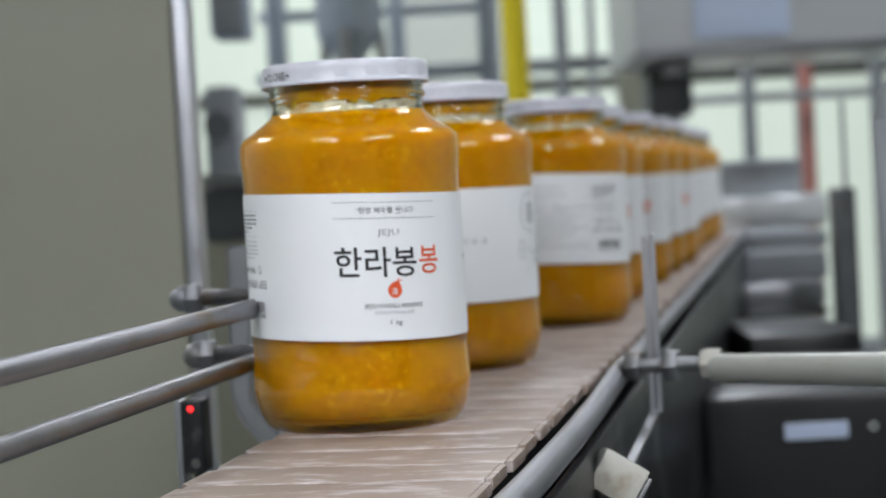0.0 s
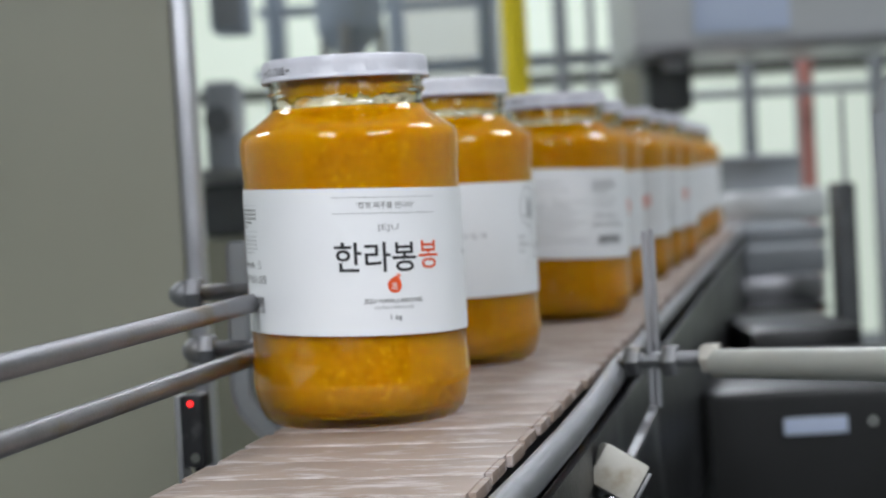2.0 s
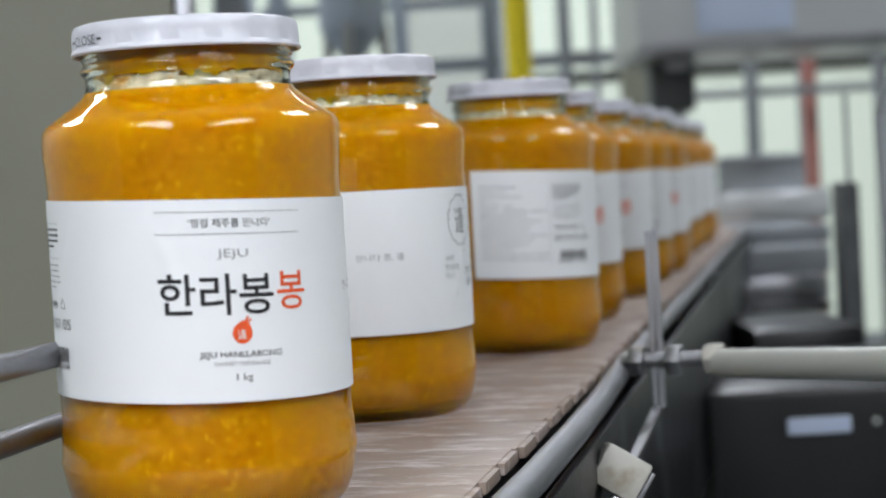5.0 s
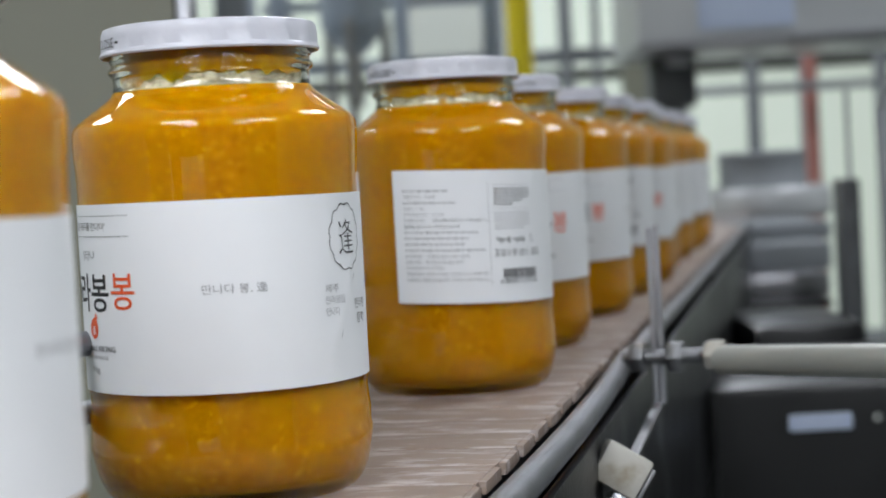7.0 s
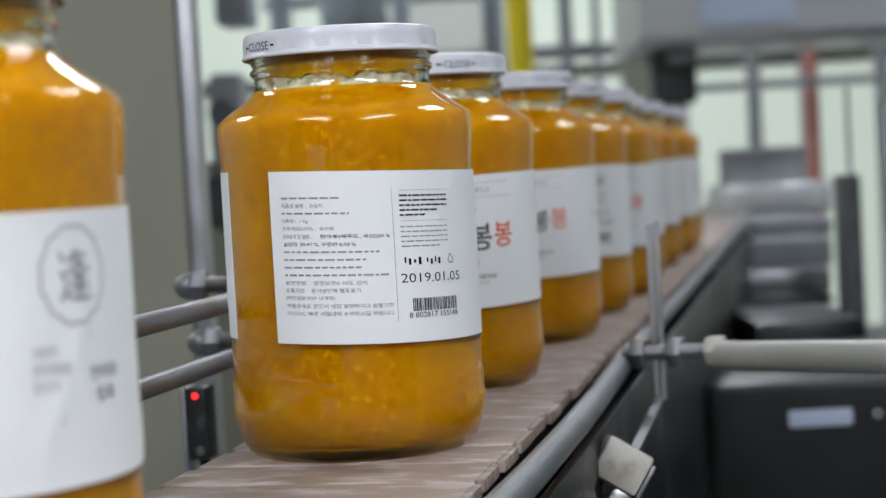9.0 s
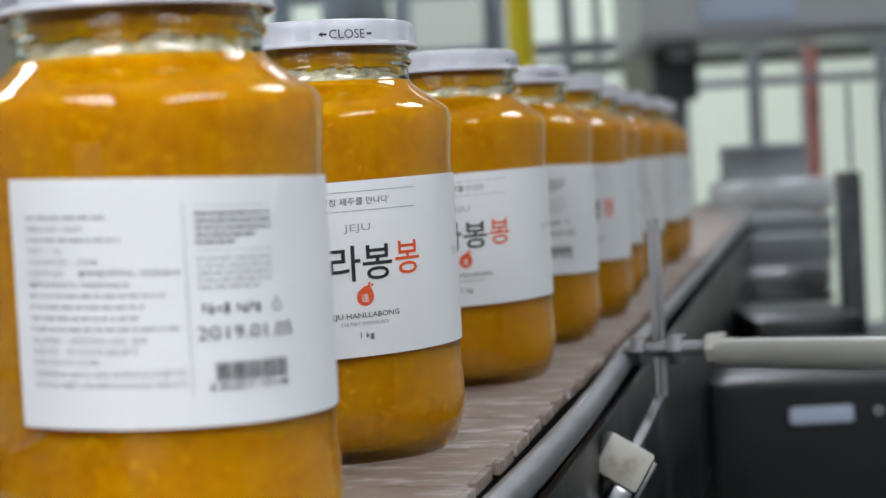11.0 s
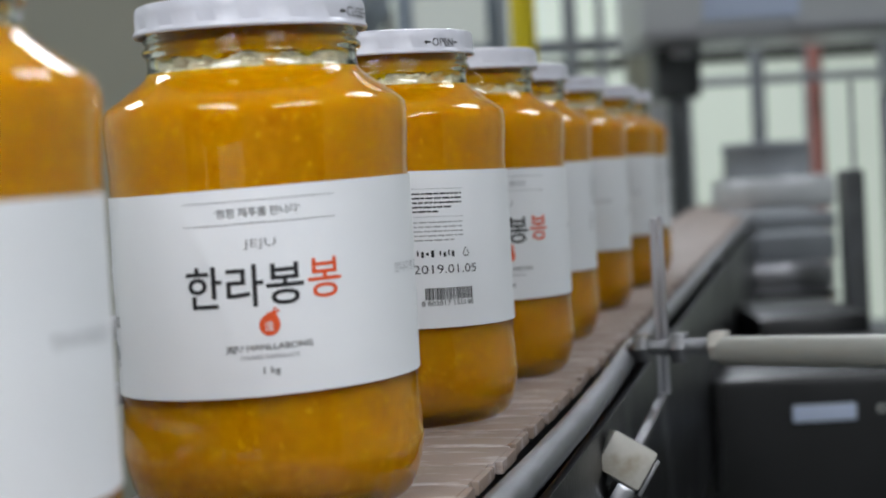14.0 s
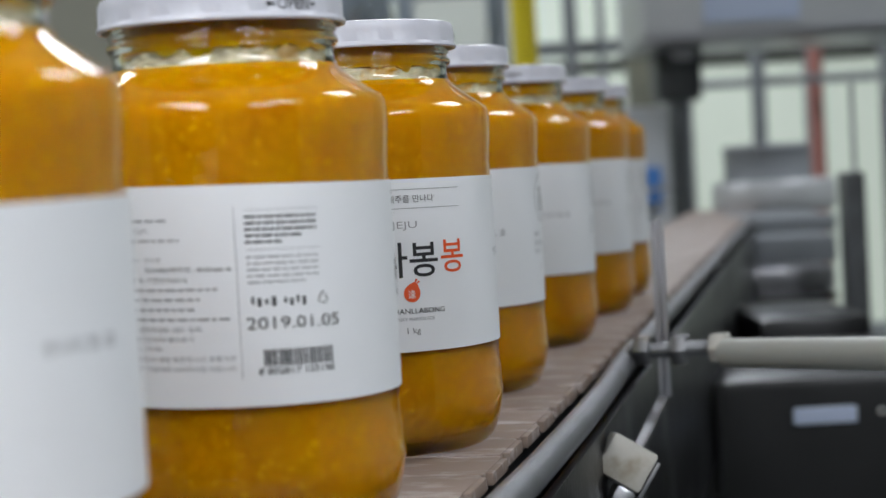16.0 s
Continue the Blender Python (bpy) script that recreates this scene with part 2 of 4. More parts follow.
# ------------------------------------------------ mesh helpers
def shade(me, angle=40):
    me.polygons.foreach_set("use_smooth", [True] * len(me.polygons))
    me.set_sharp_from_angle(angle=radians(angle))


def mesh_of(bm, name, material, angle=40):
    me = bpy.data.meshes.new(name)
    bmesh.ops.recalc_face_normals(bm, faces=bm.faces)
    bm.to_mesh(me)
    bm.free()
    me.materials.append(material)
    shade(me, angle)
    return me


def part(name, bm, material, parent, label="", m=None, angle=40):
    ob = new(name, mesh_of(bm, name, material, angle))
    ob.parent = parent
    if m is not None:
        ob.matrix_basis = m
    return tagged(ob, label)


def thing(name, label, category, m=None, group="", kind=""):
    ob = new(name)
    ob.empty_display_size = 0.02
    if m is not None:
        ob.matrix_basis = m
    return tagged(ob, label, category, group, kind)


def single(name, bm, material, label, category, m=None, group="", kind="", angle=40):
    ob = new(name, mesh_of(bm, name, material, angle))
    if m is not None:
        ob.matrix_basis = m
    return tagged(ob, label, category, group, kind)


def box(x0, x1, y0, y1, z0, z1, bevel=0.0, bm=None, m=None):
    b = bm or bmesh.new()
    t = Matrix.LocRotScale(((x0 + x1) / 2, (y0 + y1) / 2, (z0 + z1) / 2), None, (x1 - x0, y1 - y0, z1 - z0))
    if m is not None:
        t = m @ t
    r = bmesh.ops.create_cube(b, size=1, matrix=t)
    if bevel:
        edges = list({e for v in r["verts"] for e in v.link_edges})
        bmesh.ops.bevel(b, geom=edges, offset=bevel, segments=2, affect="EDGES", profile=0.6)
    return b


def rod(p, q, r, seg=20, bm=None, bevel=0.0):
    b = bm or bmesh.new()
    p, q = Vector(p), Vector(q)
    d = q - p
    t = Matrix.Translation((p + q) / 2) @ d.to_track_quat("Z", "Y").to_matrix().to_4x4()
    res = bmesh.ops.create_cone(b, cap_ends=True, segments=seg, radius1=r, radius2=r, depth=d.length, matrix=t)
    if bevel:
        edges = [e for e in {e for v in res["verts"] for e in v.link_edges} if len([f for f in e.link_faces if len(f.verts) > 4]) == 1]
        bmesh.ops.bevel(b, geom=edges, offset=bevel, segments=2, affect="EDGES")
    return b


def lathe(profile, seg=64, closed=True, bm=None, m=None):
    """Turns (radius, height) points round z."""
    b = bm or bmesh.new()
    rings = []
    for r, z in profile:
        if r < 1e-6:
            rings.append([b.verts.new((0, 0, z))])
        else:
            rings.append([b.verts.new((r * math.cos(2 * math.pi * i / seg), r * math.sin(2 * math.pi * i / seg), z)) for i in range(seg)])
    pairs = list(zip(rings, rings[1:]))
    for a, c in pairs:
        for i in range(seg):
            j = (i + 1) % seg
            vs = [a[i % len(a)], a[j % len(a)], c[j % len(c)], c[i % len(c)]]
            vs = list(dict.fromkeys(vs))
            if len(vs) > 2:
                b.faces.new(vs)
    if m is not None:
        bmesh.ops.transform(b, matrix=m, verts=[v for ring in rings for v in ring])
    return b


def nut(p, axis, r, h, bm=None):
    """A hexagonal nut with chamfered corners, centred at p."""
    b = bm or bmesh.new()
    t = Matrix.Translation(p) @ Vector(axis).to_track_quat("Z", "Y").to_matrix().to_4x4()
    prof = [(r * 0.5, -h / 2), (r * 0.9, -h / 2), (r, -h / 2 + r * 0.12), (r, h / 2 - r * 0.12), (r * 0.9, h / 2), (r * 0.5, h / 2), (r * 0.5, -h / 2)]
    return lathe(prof, 6, bm=b, m=t)


def thread(p, q, r, pitch, bm=None):
    """A threaded bolt shank from p to q: ridge after ridge."""
    b = bm or bmesh.new()
    p, q = Vector(p), Vector(q)
    d = q - p
    n = max(2, int(d.length / pitch))
    prof = [(0, 0)]
    for i in range(n):
        z = d.length * i / n
        prof += [(r * 0.86, z), (r, z + d.length / n / 2)]
    prof += [(r * 0.86, d.length), (0, d.length)]
    t = Matrix.Translation(p) @ d.to_track_quat("Z", "Y").to_matrix().to_4x4()
    return lathe(prof, 18, bm=b, m=t)


def tube_path(points, r, seg=16):
    """A bent round bar through the points."""
    b = bmesh.new()
    rings = []
    pts = [Vector(p) for p in points]
    for i, p in enumerate(pts):
        d = (pts[min(i + 1, len(pts) - 1)] - pts[max(i - 1, 0)]).normalized()
        q = d.to_track_quat("Y", "Z").to_matrix()
        rings.append([b.verts.new(p + q @ Vector((r * math.cos(2 * math.pi * k / seg), 0, r * math.sin(2 * math.pi * k / seg)))) for k in range(seg)])
    for a, c in zip(rings, rings[1:]):
        for k in range(seg):
            b.faces.new((a[k], a[(k + 1) % seg], c[(k + 1) % seg], c[k]))
    b.faces.new(rings[0])
    b.faces.new(rings[-1])
    return b


def strip_plate(points, half, thick, normal_axis):
    """A flat bar bent along points; half: half its breadth along normal_axis."""
    b = bmesh.new()
    pts = [Vector(p) for p in points]
    ax = Vector(normal_axis).normalized()
    rows = []
    for i, p in enumerate(pts):
        d = (pts[min(i + 1, len(pts) - 1)] - pts[max(i - 1, 0)]).normalized()
        n = d.cross(ax).normalized() * thick / 2
        rows.append([b.verts.new(p + ax * half + n), b.verts.new(p - ax * half + n), b.verts.new(p - ax * half - n), b.verts.new(p + ax * half - n)])
    for a, c in zip(rows, rows[1:]):
        for k in range(4):
            b.faces.new((a[k], a[(k + 1) % 4], c[(k + 1) % 4], c[k]))
    b.faces.new(rows[0])
    b.faces.new(rows[-1])
    bmesh.ops.bevel(b, geom=list(b.edges), offset=thick * 0.2, segments=1, affect="EDGES")
    return b


# ------------------------------------------------ room shell
def room_shell():
    b = box(-3.6, 4.6, -2.6, 7.0, -0.1, 0.0)
    single("floor", b, M_FLOOR, "grey sealed factory floor", "floor", ROOM, kind="structure")
    b = box(-3.6, 4.6, -2.6, 7.0, CEILING, CEILING + 0.1)
    single("ceiling", b, M_CEIL, "plain white factory ceiling", "ceiling", ROOM, kind="structure")
    # the south wall is out of view; its dark colour cuts reflected light
    for n, a in (("wall_west", (-3.7, -3.6, -2.6, 7.0)), ("wall_east", (4.6, 4.7, -2.6, 7.0)), ("wall_south", (-3.7, 4.7, -2.7, -2.6))):
        single(n, box(*a, 0, CEILING), M_DIM_WALL if n == "wall_south" else M_WALL, "unseen factory wall, darkened to dim jar reflections" if n == "wall_south" else "pale painted factory wall", "wall", ROOM, kind="structure")
    # the far wall with its windows
    z0, z1 = 0.30, 2.6
    b = box(-3.7, 4.7, 7.0, 7.15, 0, z0)
    box(-3.7, 4.7, 7.0, 7.15, z1, CEILING, bm=b)
    xs = [-3.7] + [v for w in WINDOWS for v in w] + [4.7]
    for i in range(0, len(xs), 2):
        box(xs[i], xs[i + 1], 7.0, 7.15, z0, z1, bm=b)
    single("wall_north", b, M_WALL, "pale painted wall with tall windows", "wall", ROOM, kind="structure")


WINDOWS = ((-2.6, -1.35), (-1.05, -0.12), (0.22, 0.78), (0.92, 1.95), (2.3, 3.4))
room_shell()


def window(n, x0, x1, z0=0.30, z1=2.6, y=7.0):
    w = thing("window_%d" % n, "tall window with pale green daylight in a dark frame", "window", ROOM, kind="structure")
    f = box(x0, x1, y + 0.02, y + 0.08, z0, z0 + 0.05)
    box(x0, x1, y + 0.02, y + 0.08, z1 - 0.05, z1, bm=f)
    box(x0, x0 + 0.05, y + 0.02, y + 0.08, z0 + 0.05, z1 - 0.05, bm=f)
    box(x1 - 0.05, x1, y + 0.02, y + 0.08, z0 + 0.05, z1 - 0.05, bm=f)
    part("window_frame", f, M_GREY, w)
    zm = 1.42
    xm = (x0 + x1) / 2
    for a, c in ((z0 + 0.05, zm - 0.02), (zm + 0.02, z1 - 0.05)):
        for p, q in ((x0 + 0.05, xm - 0.02), (xm + 0.02, x1 - 0.05)):
            part("pane", box(p, q, y + 0.04, y + 0.05, a, c), M_DAY, w, "bright daylight pane")
    part("transom", box(x0 + 0.05, x1 - 0.05, y + 0.02, y + 0.08, zm - 0.02, zm + 0.02), M_DARK, w)
    part("mullion", box(xm - 0.02, xm + 0.02, y + 0.015, y + 0.085, z0 + 0.05, z1 - 0.05), M_GREY, w)


for i, (x0, x1) in enumerate(WINDOWS):
    window(i + 1, x0, x1)


def ceiling_light(x, y, z):
    t = thing("ceiling_light", "white three tube fluorescent light", "ceiling light", ROOM @ pose(x, y, z), group="ceiling lights")
    half = 0.22 if z < CEILING else 0.51
    part("housing", box(-half, half, -0.68, 0.68, -0.05, 0, 0.01), M_CEIL, t)
    for s in (-half * 0.55, 0.0, half * 0.55):
        part("tube", rod((s, -0.6, -0.07), (s, 0.6, -0.07), 0.013, 12), M_TUBE, t, "glowing fluorescent tube")
    if z < CEILING:
        for s in (-0.5, 0.5):
            part("hanger", rod((0, s, 0), (0, s, CEILING - z), 0.004, 10), M_STEEL, t)


for x, y, z, watts in LAMP_ROWS:
    ceiling_light(x, y, z)


# ------------------------------------------------ conveyor
B0 = Matrix.Translation((0, 0, BELT_Z))
BELT_L, BELT_R = -0.0485, 0.0665
BELT_START, BELT_COUNT = 0.30, 112


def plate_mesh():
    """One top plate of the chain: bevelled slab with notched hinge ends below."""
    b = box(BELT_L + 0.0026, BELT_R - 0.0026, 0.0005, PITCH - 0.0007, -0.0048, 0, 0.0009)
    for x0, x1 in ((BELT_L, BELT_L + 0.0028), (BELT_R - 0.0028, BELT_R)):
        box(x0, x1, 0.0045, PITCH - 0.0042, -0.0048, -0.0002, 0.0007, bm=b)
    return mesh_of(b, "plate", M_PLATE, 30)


def conveyor_belt():
    t = thing("conveyor_chain", "tan plastic slat chain with pale scuffs, sliding along the conveyor", "conveyor belt", B0)
    me = plate_mesh()
    link = mesh_of(box(-0.020, 0.038, 0.006, PITCH - 0.006, -0.017, -0.0048, 0.001), "hinge", M_DULL_STEEL)
    for i in range(BELT_COUNT):
        o = new("plate", me)
        o.parent = t
        o.matrix_basis = pose(random.uniform(-0.0009, 0.0009), BELT_START + i * PITCH, random.uniform(-0.0003, 0.0), 0, random.uniform(-0.15, 0.15), random.uniform(-0.12, 0.12))
        h = new("hinge", link)
        h.parent = o
    return t


chain = conveyor_belt()


def conveyor_frame():
    t = thing("conveyor", "stainless steel conveyor frame with dark side channels", "conveyor", B0)
    part("wear_strip", box(-0.046, -0.024, -1.2, 3.2, -0.030, -0.0055), M_DARK, t)
    part("wear_strip", box(0.042, 0.064, -1.2, 3.2, -0.030, -0.0055), M_DARK, t)
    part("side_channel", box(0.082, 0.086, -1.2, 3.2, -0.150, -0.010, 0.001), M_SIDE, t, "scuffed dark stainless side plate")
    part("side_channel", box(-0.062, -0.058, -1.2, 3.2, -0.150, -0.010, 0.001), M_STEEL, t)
    part("bed", box(-0.0578, 0.0818, -1.2, 3.2, -0.150, -0.045), M_DARK, t)
    for y in (-1.0, 0.5, 2.0, 3.1):
        for x in (-0.05, 0.07):
            part("leg", box(x - 0.02, x + 0.02, y - 0.02, y + 0.02, -BELT_Z, -0.15), M_STEEL, t)
    return t


conveyor_frame()


def guide_rails():
    t = thing("guide_rail", "round stainless guide rail along the chain", "guide rail", B0)
    part("bar", tube_path([(0.0710, -1.1, -0.001), (0.0730, 0.25, -0.001), (0.0768, 0.40, -0.001), (0.0794, 0.50, -0.001), (0.0811, 0.60, -0.001), (0.0816, 0.70, -0.001), (0.0808, 0.79, -0.001), (0.0790, 0.86, -0.001), (0.0776, 0.91, -0.001), (0.0770, 0.958, -0.001)], 0.0056), M_RAIL, t)
    part("bar", tube_path([(0.0775, 0.962, -0.001), (0.0775, 2.0, -0.001), (0.0775, 3.1, -0.001)], 0.0049), M_RAIL, t)
    part("coupling", rod((0.0775, 0.945, -0.001), (0.0775, 0.975, -0.001), 0.0056, 20, bevel=0.001), M_DULL_STEEL, t)
    t = thing("guide_rail", "two dull round steel guide bars on a bracket", "guide rail", B0)
    part("bar", tube_path([(-0.150, -1.0, 0.054), (-0.140, 0.0, 0.054), (-0.125, 0.15, 0.054), (-0.090, 0.30, 0.054), (-0.068, 0.41, 0.054), (-0.061, 0.50, 0.054), (-0.058, 0.9, 0.054), (-0.058, 3.0, 0.054)], 0.0042), M_RAIL, t)
    part("bar", tube_path([(-0.160, -1.0, 0.027), (-0.150, 0.0, 0.027), (-0.135, 0.15, 0.027), (-0.100, 0.30, 0.027), (-0.081, 0.41, 0.027), (-0.0755, 0.50, 0.027), (-0.071, 0.9, 0.027), (-0.071, 3.0, 0.027)], 0.0042), M_DULL_STEEL, t)


guide_rails()


def rail_post():
    """Flat slotted post with nuts and a threaded stud that holds the rail."""
    t = thing("rail_post", "flat slotted steel post with nuts and a threaded stud", "bracket", B0)
    y = 0.9025
    part("slotted_bar", strip_plate([(0.0964, y, 0.071), (0.0964, y, -0.018)], 0.0016, 0.0030, (1, 0, 0)), M_ALU, t)
    part("arm", strip_plate([(0.0964, y, -0.0182), (0.0960, y - 0.004, -0.0215), (0.0952, y - 0.125, -0.0265)], 0.0024, 0.0026, (1, 0, 0)), M_DULL_STEEL, t, "rusty bent arm")
    part("slotted_bar", strip_plate([(0.0997, y + 0.002, 0.072), (0.0997, y + 0.002, -0.019)], 0.0016, 0.0030, (1, 0, 0)), M_ALU, t)
    ax = (1, -0.25, 0.03)
    part("nut", nut((0.0885, y + 0.002, 0.0052), ax, 0.0085, 0.0075), M_DULL_STEEL, t)
    part("nut", nut((0.1075, y - 0.002, 0.0052), ax, 0.0085, 0.0075), M_DULL_STEEL, t)
    part("stud", thread((0.080, y + 0.004, 0.0048), (0.132, y - 0.010, 0.0066), 0.0040, 0.0014), M_DULL_STEEL, t)
    part("nut", nut((0.1275, y - 0.009, 0.0066), ax, 0.0078, 0.009), M_WHITE_PLASTIC, t, "worn pale nut")
    part("sleeve", rod((0.1312, 0.8888, 0.9540), (0.2223, 0.7442, 0.9672), 0.0074, 28, bevel=0.001), M_CREAM, t, "cream plastic sleeve", m=B0.inverted())
    return t


rail_post()


def clip_box():
    t = thing("sensor_clip", "worn pale folded clip with brown stains", "clip", Matrix.Translation((0.0938, 0.7432, 0.9257)) @ pose(0, 0, 0, -8, 33, 12))
    part("shell", box(-0.0105, 0.0105, -0.008, 0.008, -0.0090, 0.0090, 0.0016), M_WHITE_PLASTIC, t)
    part("fold", box(0.0107, 0.0125, -0.0085, 0.0085, -0.0105, 0.0065, 0.0006), M_DULL_STEEL, t)
    part("skirt", box(0.001, 0.0100, -0.0075, 0.0075, -0.036, -0.0092, 0.002), M_STEEL, t)


clip_box()


def side_bracket():
    t = thing("rail_bracket", "grey folded steel bracket with domed nuts", "bracket", B0)
    y = 0.822
    part("plate", strip_plate([(-0.0925, y, 0.079), (-0.0945, y, 0.006), (-0.092, y, -0.003), (-0.070, y, -0.026)], 0.0008, 0.011, (0, 1, 0)), M_BRACKET, t)
    part("plate", strip_plate([(-0.0855, y + 0.012, 0.079), (-0.0870, y + 0.012, 0.0)], 0.0008, 0.008, (0, 1, 0)), M_BRACKET, t)
    for z in (0.0545, 0.0270):
        dx = -0.004 if z > 0.04 else 0.001
        part("stud", thread((-0.120 + dx, y - 0.004, z), (-0.066, y + 0.004, z), 0.0042, 0.0014), M_DULL_STEEL, t)
        part("nut", nut((-0.1105 + dx, y - 0.003, z), (1, 0.14, 0), 0.0078, 0.008), M_RAIL, t)
        dome = Matrix.Translation((-0.1145 + dx, y - 0.0035, z)) @ Vector((-1, -0.14, 0)).to_track_quat("Z", "Y").to_matrix().to_4x4()
        prof = [(0.0066 * math.cos(a * math.pi / 16), 0.0085 * math.sin(a * math.pi / 16)) for a in range(8)] + [(0, 0.0085)]
        part("domed_cap", lathe([(0, 0)] + prof, 24, m=dome), M_RAIL, t)
    part("foot", box(-0.100, -0.060, y - 0.010, y + 0.010, -0.140, -0.024, 0.001), M_RAIL, t)


side_bracket()


def light_sensor():
    t = thing("photo_sensor", "small black photoelectric sensor with a red light", "sensor", Matrix.Translation((-0.1134, 0.8077, 0.9396)))
    part("housing", box(-0.0052, 0.0052, -0.007, 0.007, -0.0175, 0.0175, 0.0015), M_BLACK, t)
    part("lens", rod((0.0, -0.0068, 0.0135), (0.0, -0.0076, 0.0135), 0.0014, 14), M_LED, t, "glowing red light")
    part("screw", rod((0.0014, -0.0068, -0.0125), (0.0014, -0.0082, -0.0125), 0.0024, 12), M_BRIGHT_STEEL, t)
    part("mounting_strip", box(-0.0085, -0.0057, -0.006, 0.006, -0.060, 0.0170, 0.0004), M_ALU, t)
    part("cable", tube_path([(0, 0, -0.017), (0.001, 0, -0.026), (0.0, 0, -0.060)], 0.0028), M_BLACK, t)


light_sensor()


# ------------------------------------------------ jars
R_JAR, R_LID, H_JAR = 0.048, 0.0362, 0.160
LABEL_Z0, LABEL_Z1 = 0.0402, 0.1019
LABEL_SPAN = 329.0
OUTER = [(0.0, 0.0046), (0.028, 0.0040), (0.0340, 0.0024), (0.0380, 0.0006), (0.0394, 0.0), (0.0410, 0.0002), (0.0424, 0.0012), (0.0442, 0.0034), (0.0459, 0.0072), (0.0471, 0.0120), (0.0477, 0.0155), (0.0482, 0.0185), (0.0481, 0.0200), (0.0478, 0.0208), (0.0478, 0.0270),
         (0.0475, 0.0290), (0.0472, 0.034), (0.0474, 0.0375), (0.0475, 0.040), (0.0475, 0.106), (0.0478, 0.1110), (0.0482, 0.1160), (0.0483, 0.1212), (0.0482, 0.1232), (0.0478, 0.1248), (0.0469, 0.1262), (0.0452, 0.1276), (0.0430, 0.1291),
         (0.0395, 0.1316), (0.0362, 0.1340), (0.0344, 0.1356), (0.0335, 0.1372), (0.0332, 0.1388), (0.0332, 0.1412), (0.0336, 0.1420), (0.0344, 0.1428), (0.0348, 0.1437), (0.0345, 0.1446), (0.0337, 0.1452),
         (0.0336, 0.1460), (0.0341, 0.1468), (0.0343, 0.1475), (0.0340, 0.1482), (0.0335, 0.1488), (0.0335, 0.1566)]


def inner_radius(z):
    """Radius of the inside wall at the height z."""
    pts = [q for q in OUTER if q[0] > 0.04 or q[1] > 0.1]
    zs = [q[1] for q in pts]
    return min(float(np.interp(z, zs, [q[0] for q in pts])), 0.0335 if z > 0.139 else 1.0) - 0.0022


FILL = 0.1362


def jar_glass():
    """Solid glass round the contents, hollow only in the neck above them."""
    zs = list(np.linspace(FILL - 0.0008, 0.1566, 14))
    inner = [(inner_radius(z), z) for z in reversed(zs)] + [(0.0, FILL - 0.0008)]
    return mesh_of(lathe(OUTER + inner, 128), "glass", M_GLASS, 50)


def contents_mesh():
    zs = list(np.linspace(0.0125, FILL, 44))
    prof = [(0.0, 0.0064), (0.0385, 0.0060), (0.0412, 0.0062), (0.0431, 0.0078), (0.0440, 0.0100)] + [(inner_radius(z) + 0.0004, z) for z in zs] + [(0.0, FILL)]
    return mesh_of(lathe(prof, 96), "contents", M_MARMALADE, 50)


def neck_band(name, z0, z1, seed, material, wave, inset, crumple, drip=0.0):
    """A film or a crinkled pale band that clings inside the neck, uneven along both edges."""
    rng = random.Random(seed)
    b = bmesh.new()
    seg, n = 160, 10
    rows = []
    for k in range(n + 1):
        ring = []
        for i in range(seg):
            a = 2 * math.pi * i / seg
            w = noise.noise(Vector((math.cos(a) * 5 + seed, math.sin(a) * 5, k * 0.1))) + 0.6 * noise.noise(Vector((math.cos(a) * 17, math.sin(a) * 17 + seed, 0)))
            z = z0 + (z1 - z0) * k / n
            r = inner_radius(z) - inset - crumple * abs(noise.noise(Vector((math.cos(a) * 13 + seed, math.sin(a) * 13, z * 420)))) - 0.0003 * rng.random()
            ring.append(b.verts.new((r * math.cos(a), r * math.sin(a), z + wave * w * k / n - drip * max(0.0, w + 0.15) * (1 - k / n))))
        rows.append(ring)
    for a, c in zip(rows, rows[1:]):
        for i in range(seg):
            j = (i + 1) % seg
            b.faces.new((a[i], a[j], c[j], c[i]))
    b.faces.new(rows[-1])
    b.faces.new(list(reversed(rows[0])))
    return mesh_of(b, name, material, 60)


def lid_mesh():
    prof = [(0.0, 0.1566), (0.0322, 0.1568), (0.0334, 0.1576), (0.0346, 0.1582), (0.0358, 0.1578), (0.0364, 0.1568), (0.0366, 0.1556), (0.0367, 0.1545), (0.0367, 0.1506), (0.0371, 0.1498), (0.0373, 0.1491), (0.0369, 0.1485), (0.0360, 0.1486), (0.0357, 0.150), (0.0355, 0.1558), (0.0, 0.1562)]
    b = lathe(prof, 120)
    # shallow pressed facets round the rim
    for v in b.verts:
        r = math.hypot(v.co.x, v.co.y)
        if r > 0.0359 and 0.1503 < v.co.z < 0.1572:
            a = math.atan2(v.co.y, v.co.x)
            k = 1 - 0.012 * max(0.0, min(1.0, 2.2 * math.sin(a * 16)))
            v.co.x *= k
            v.co.y *= k
    return mesh_of(b, "lid", M_LID, 35)


_texts = {}


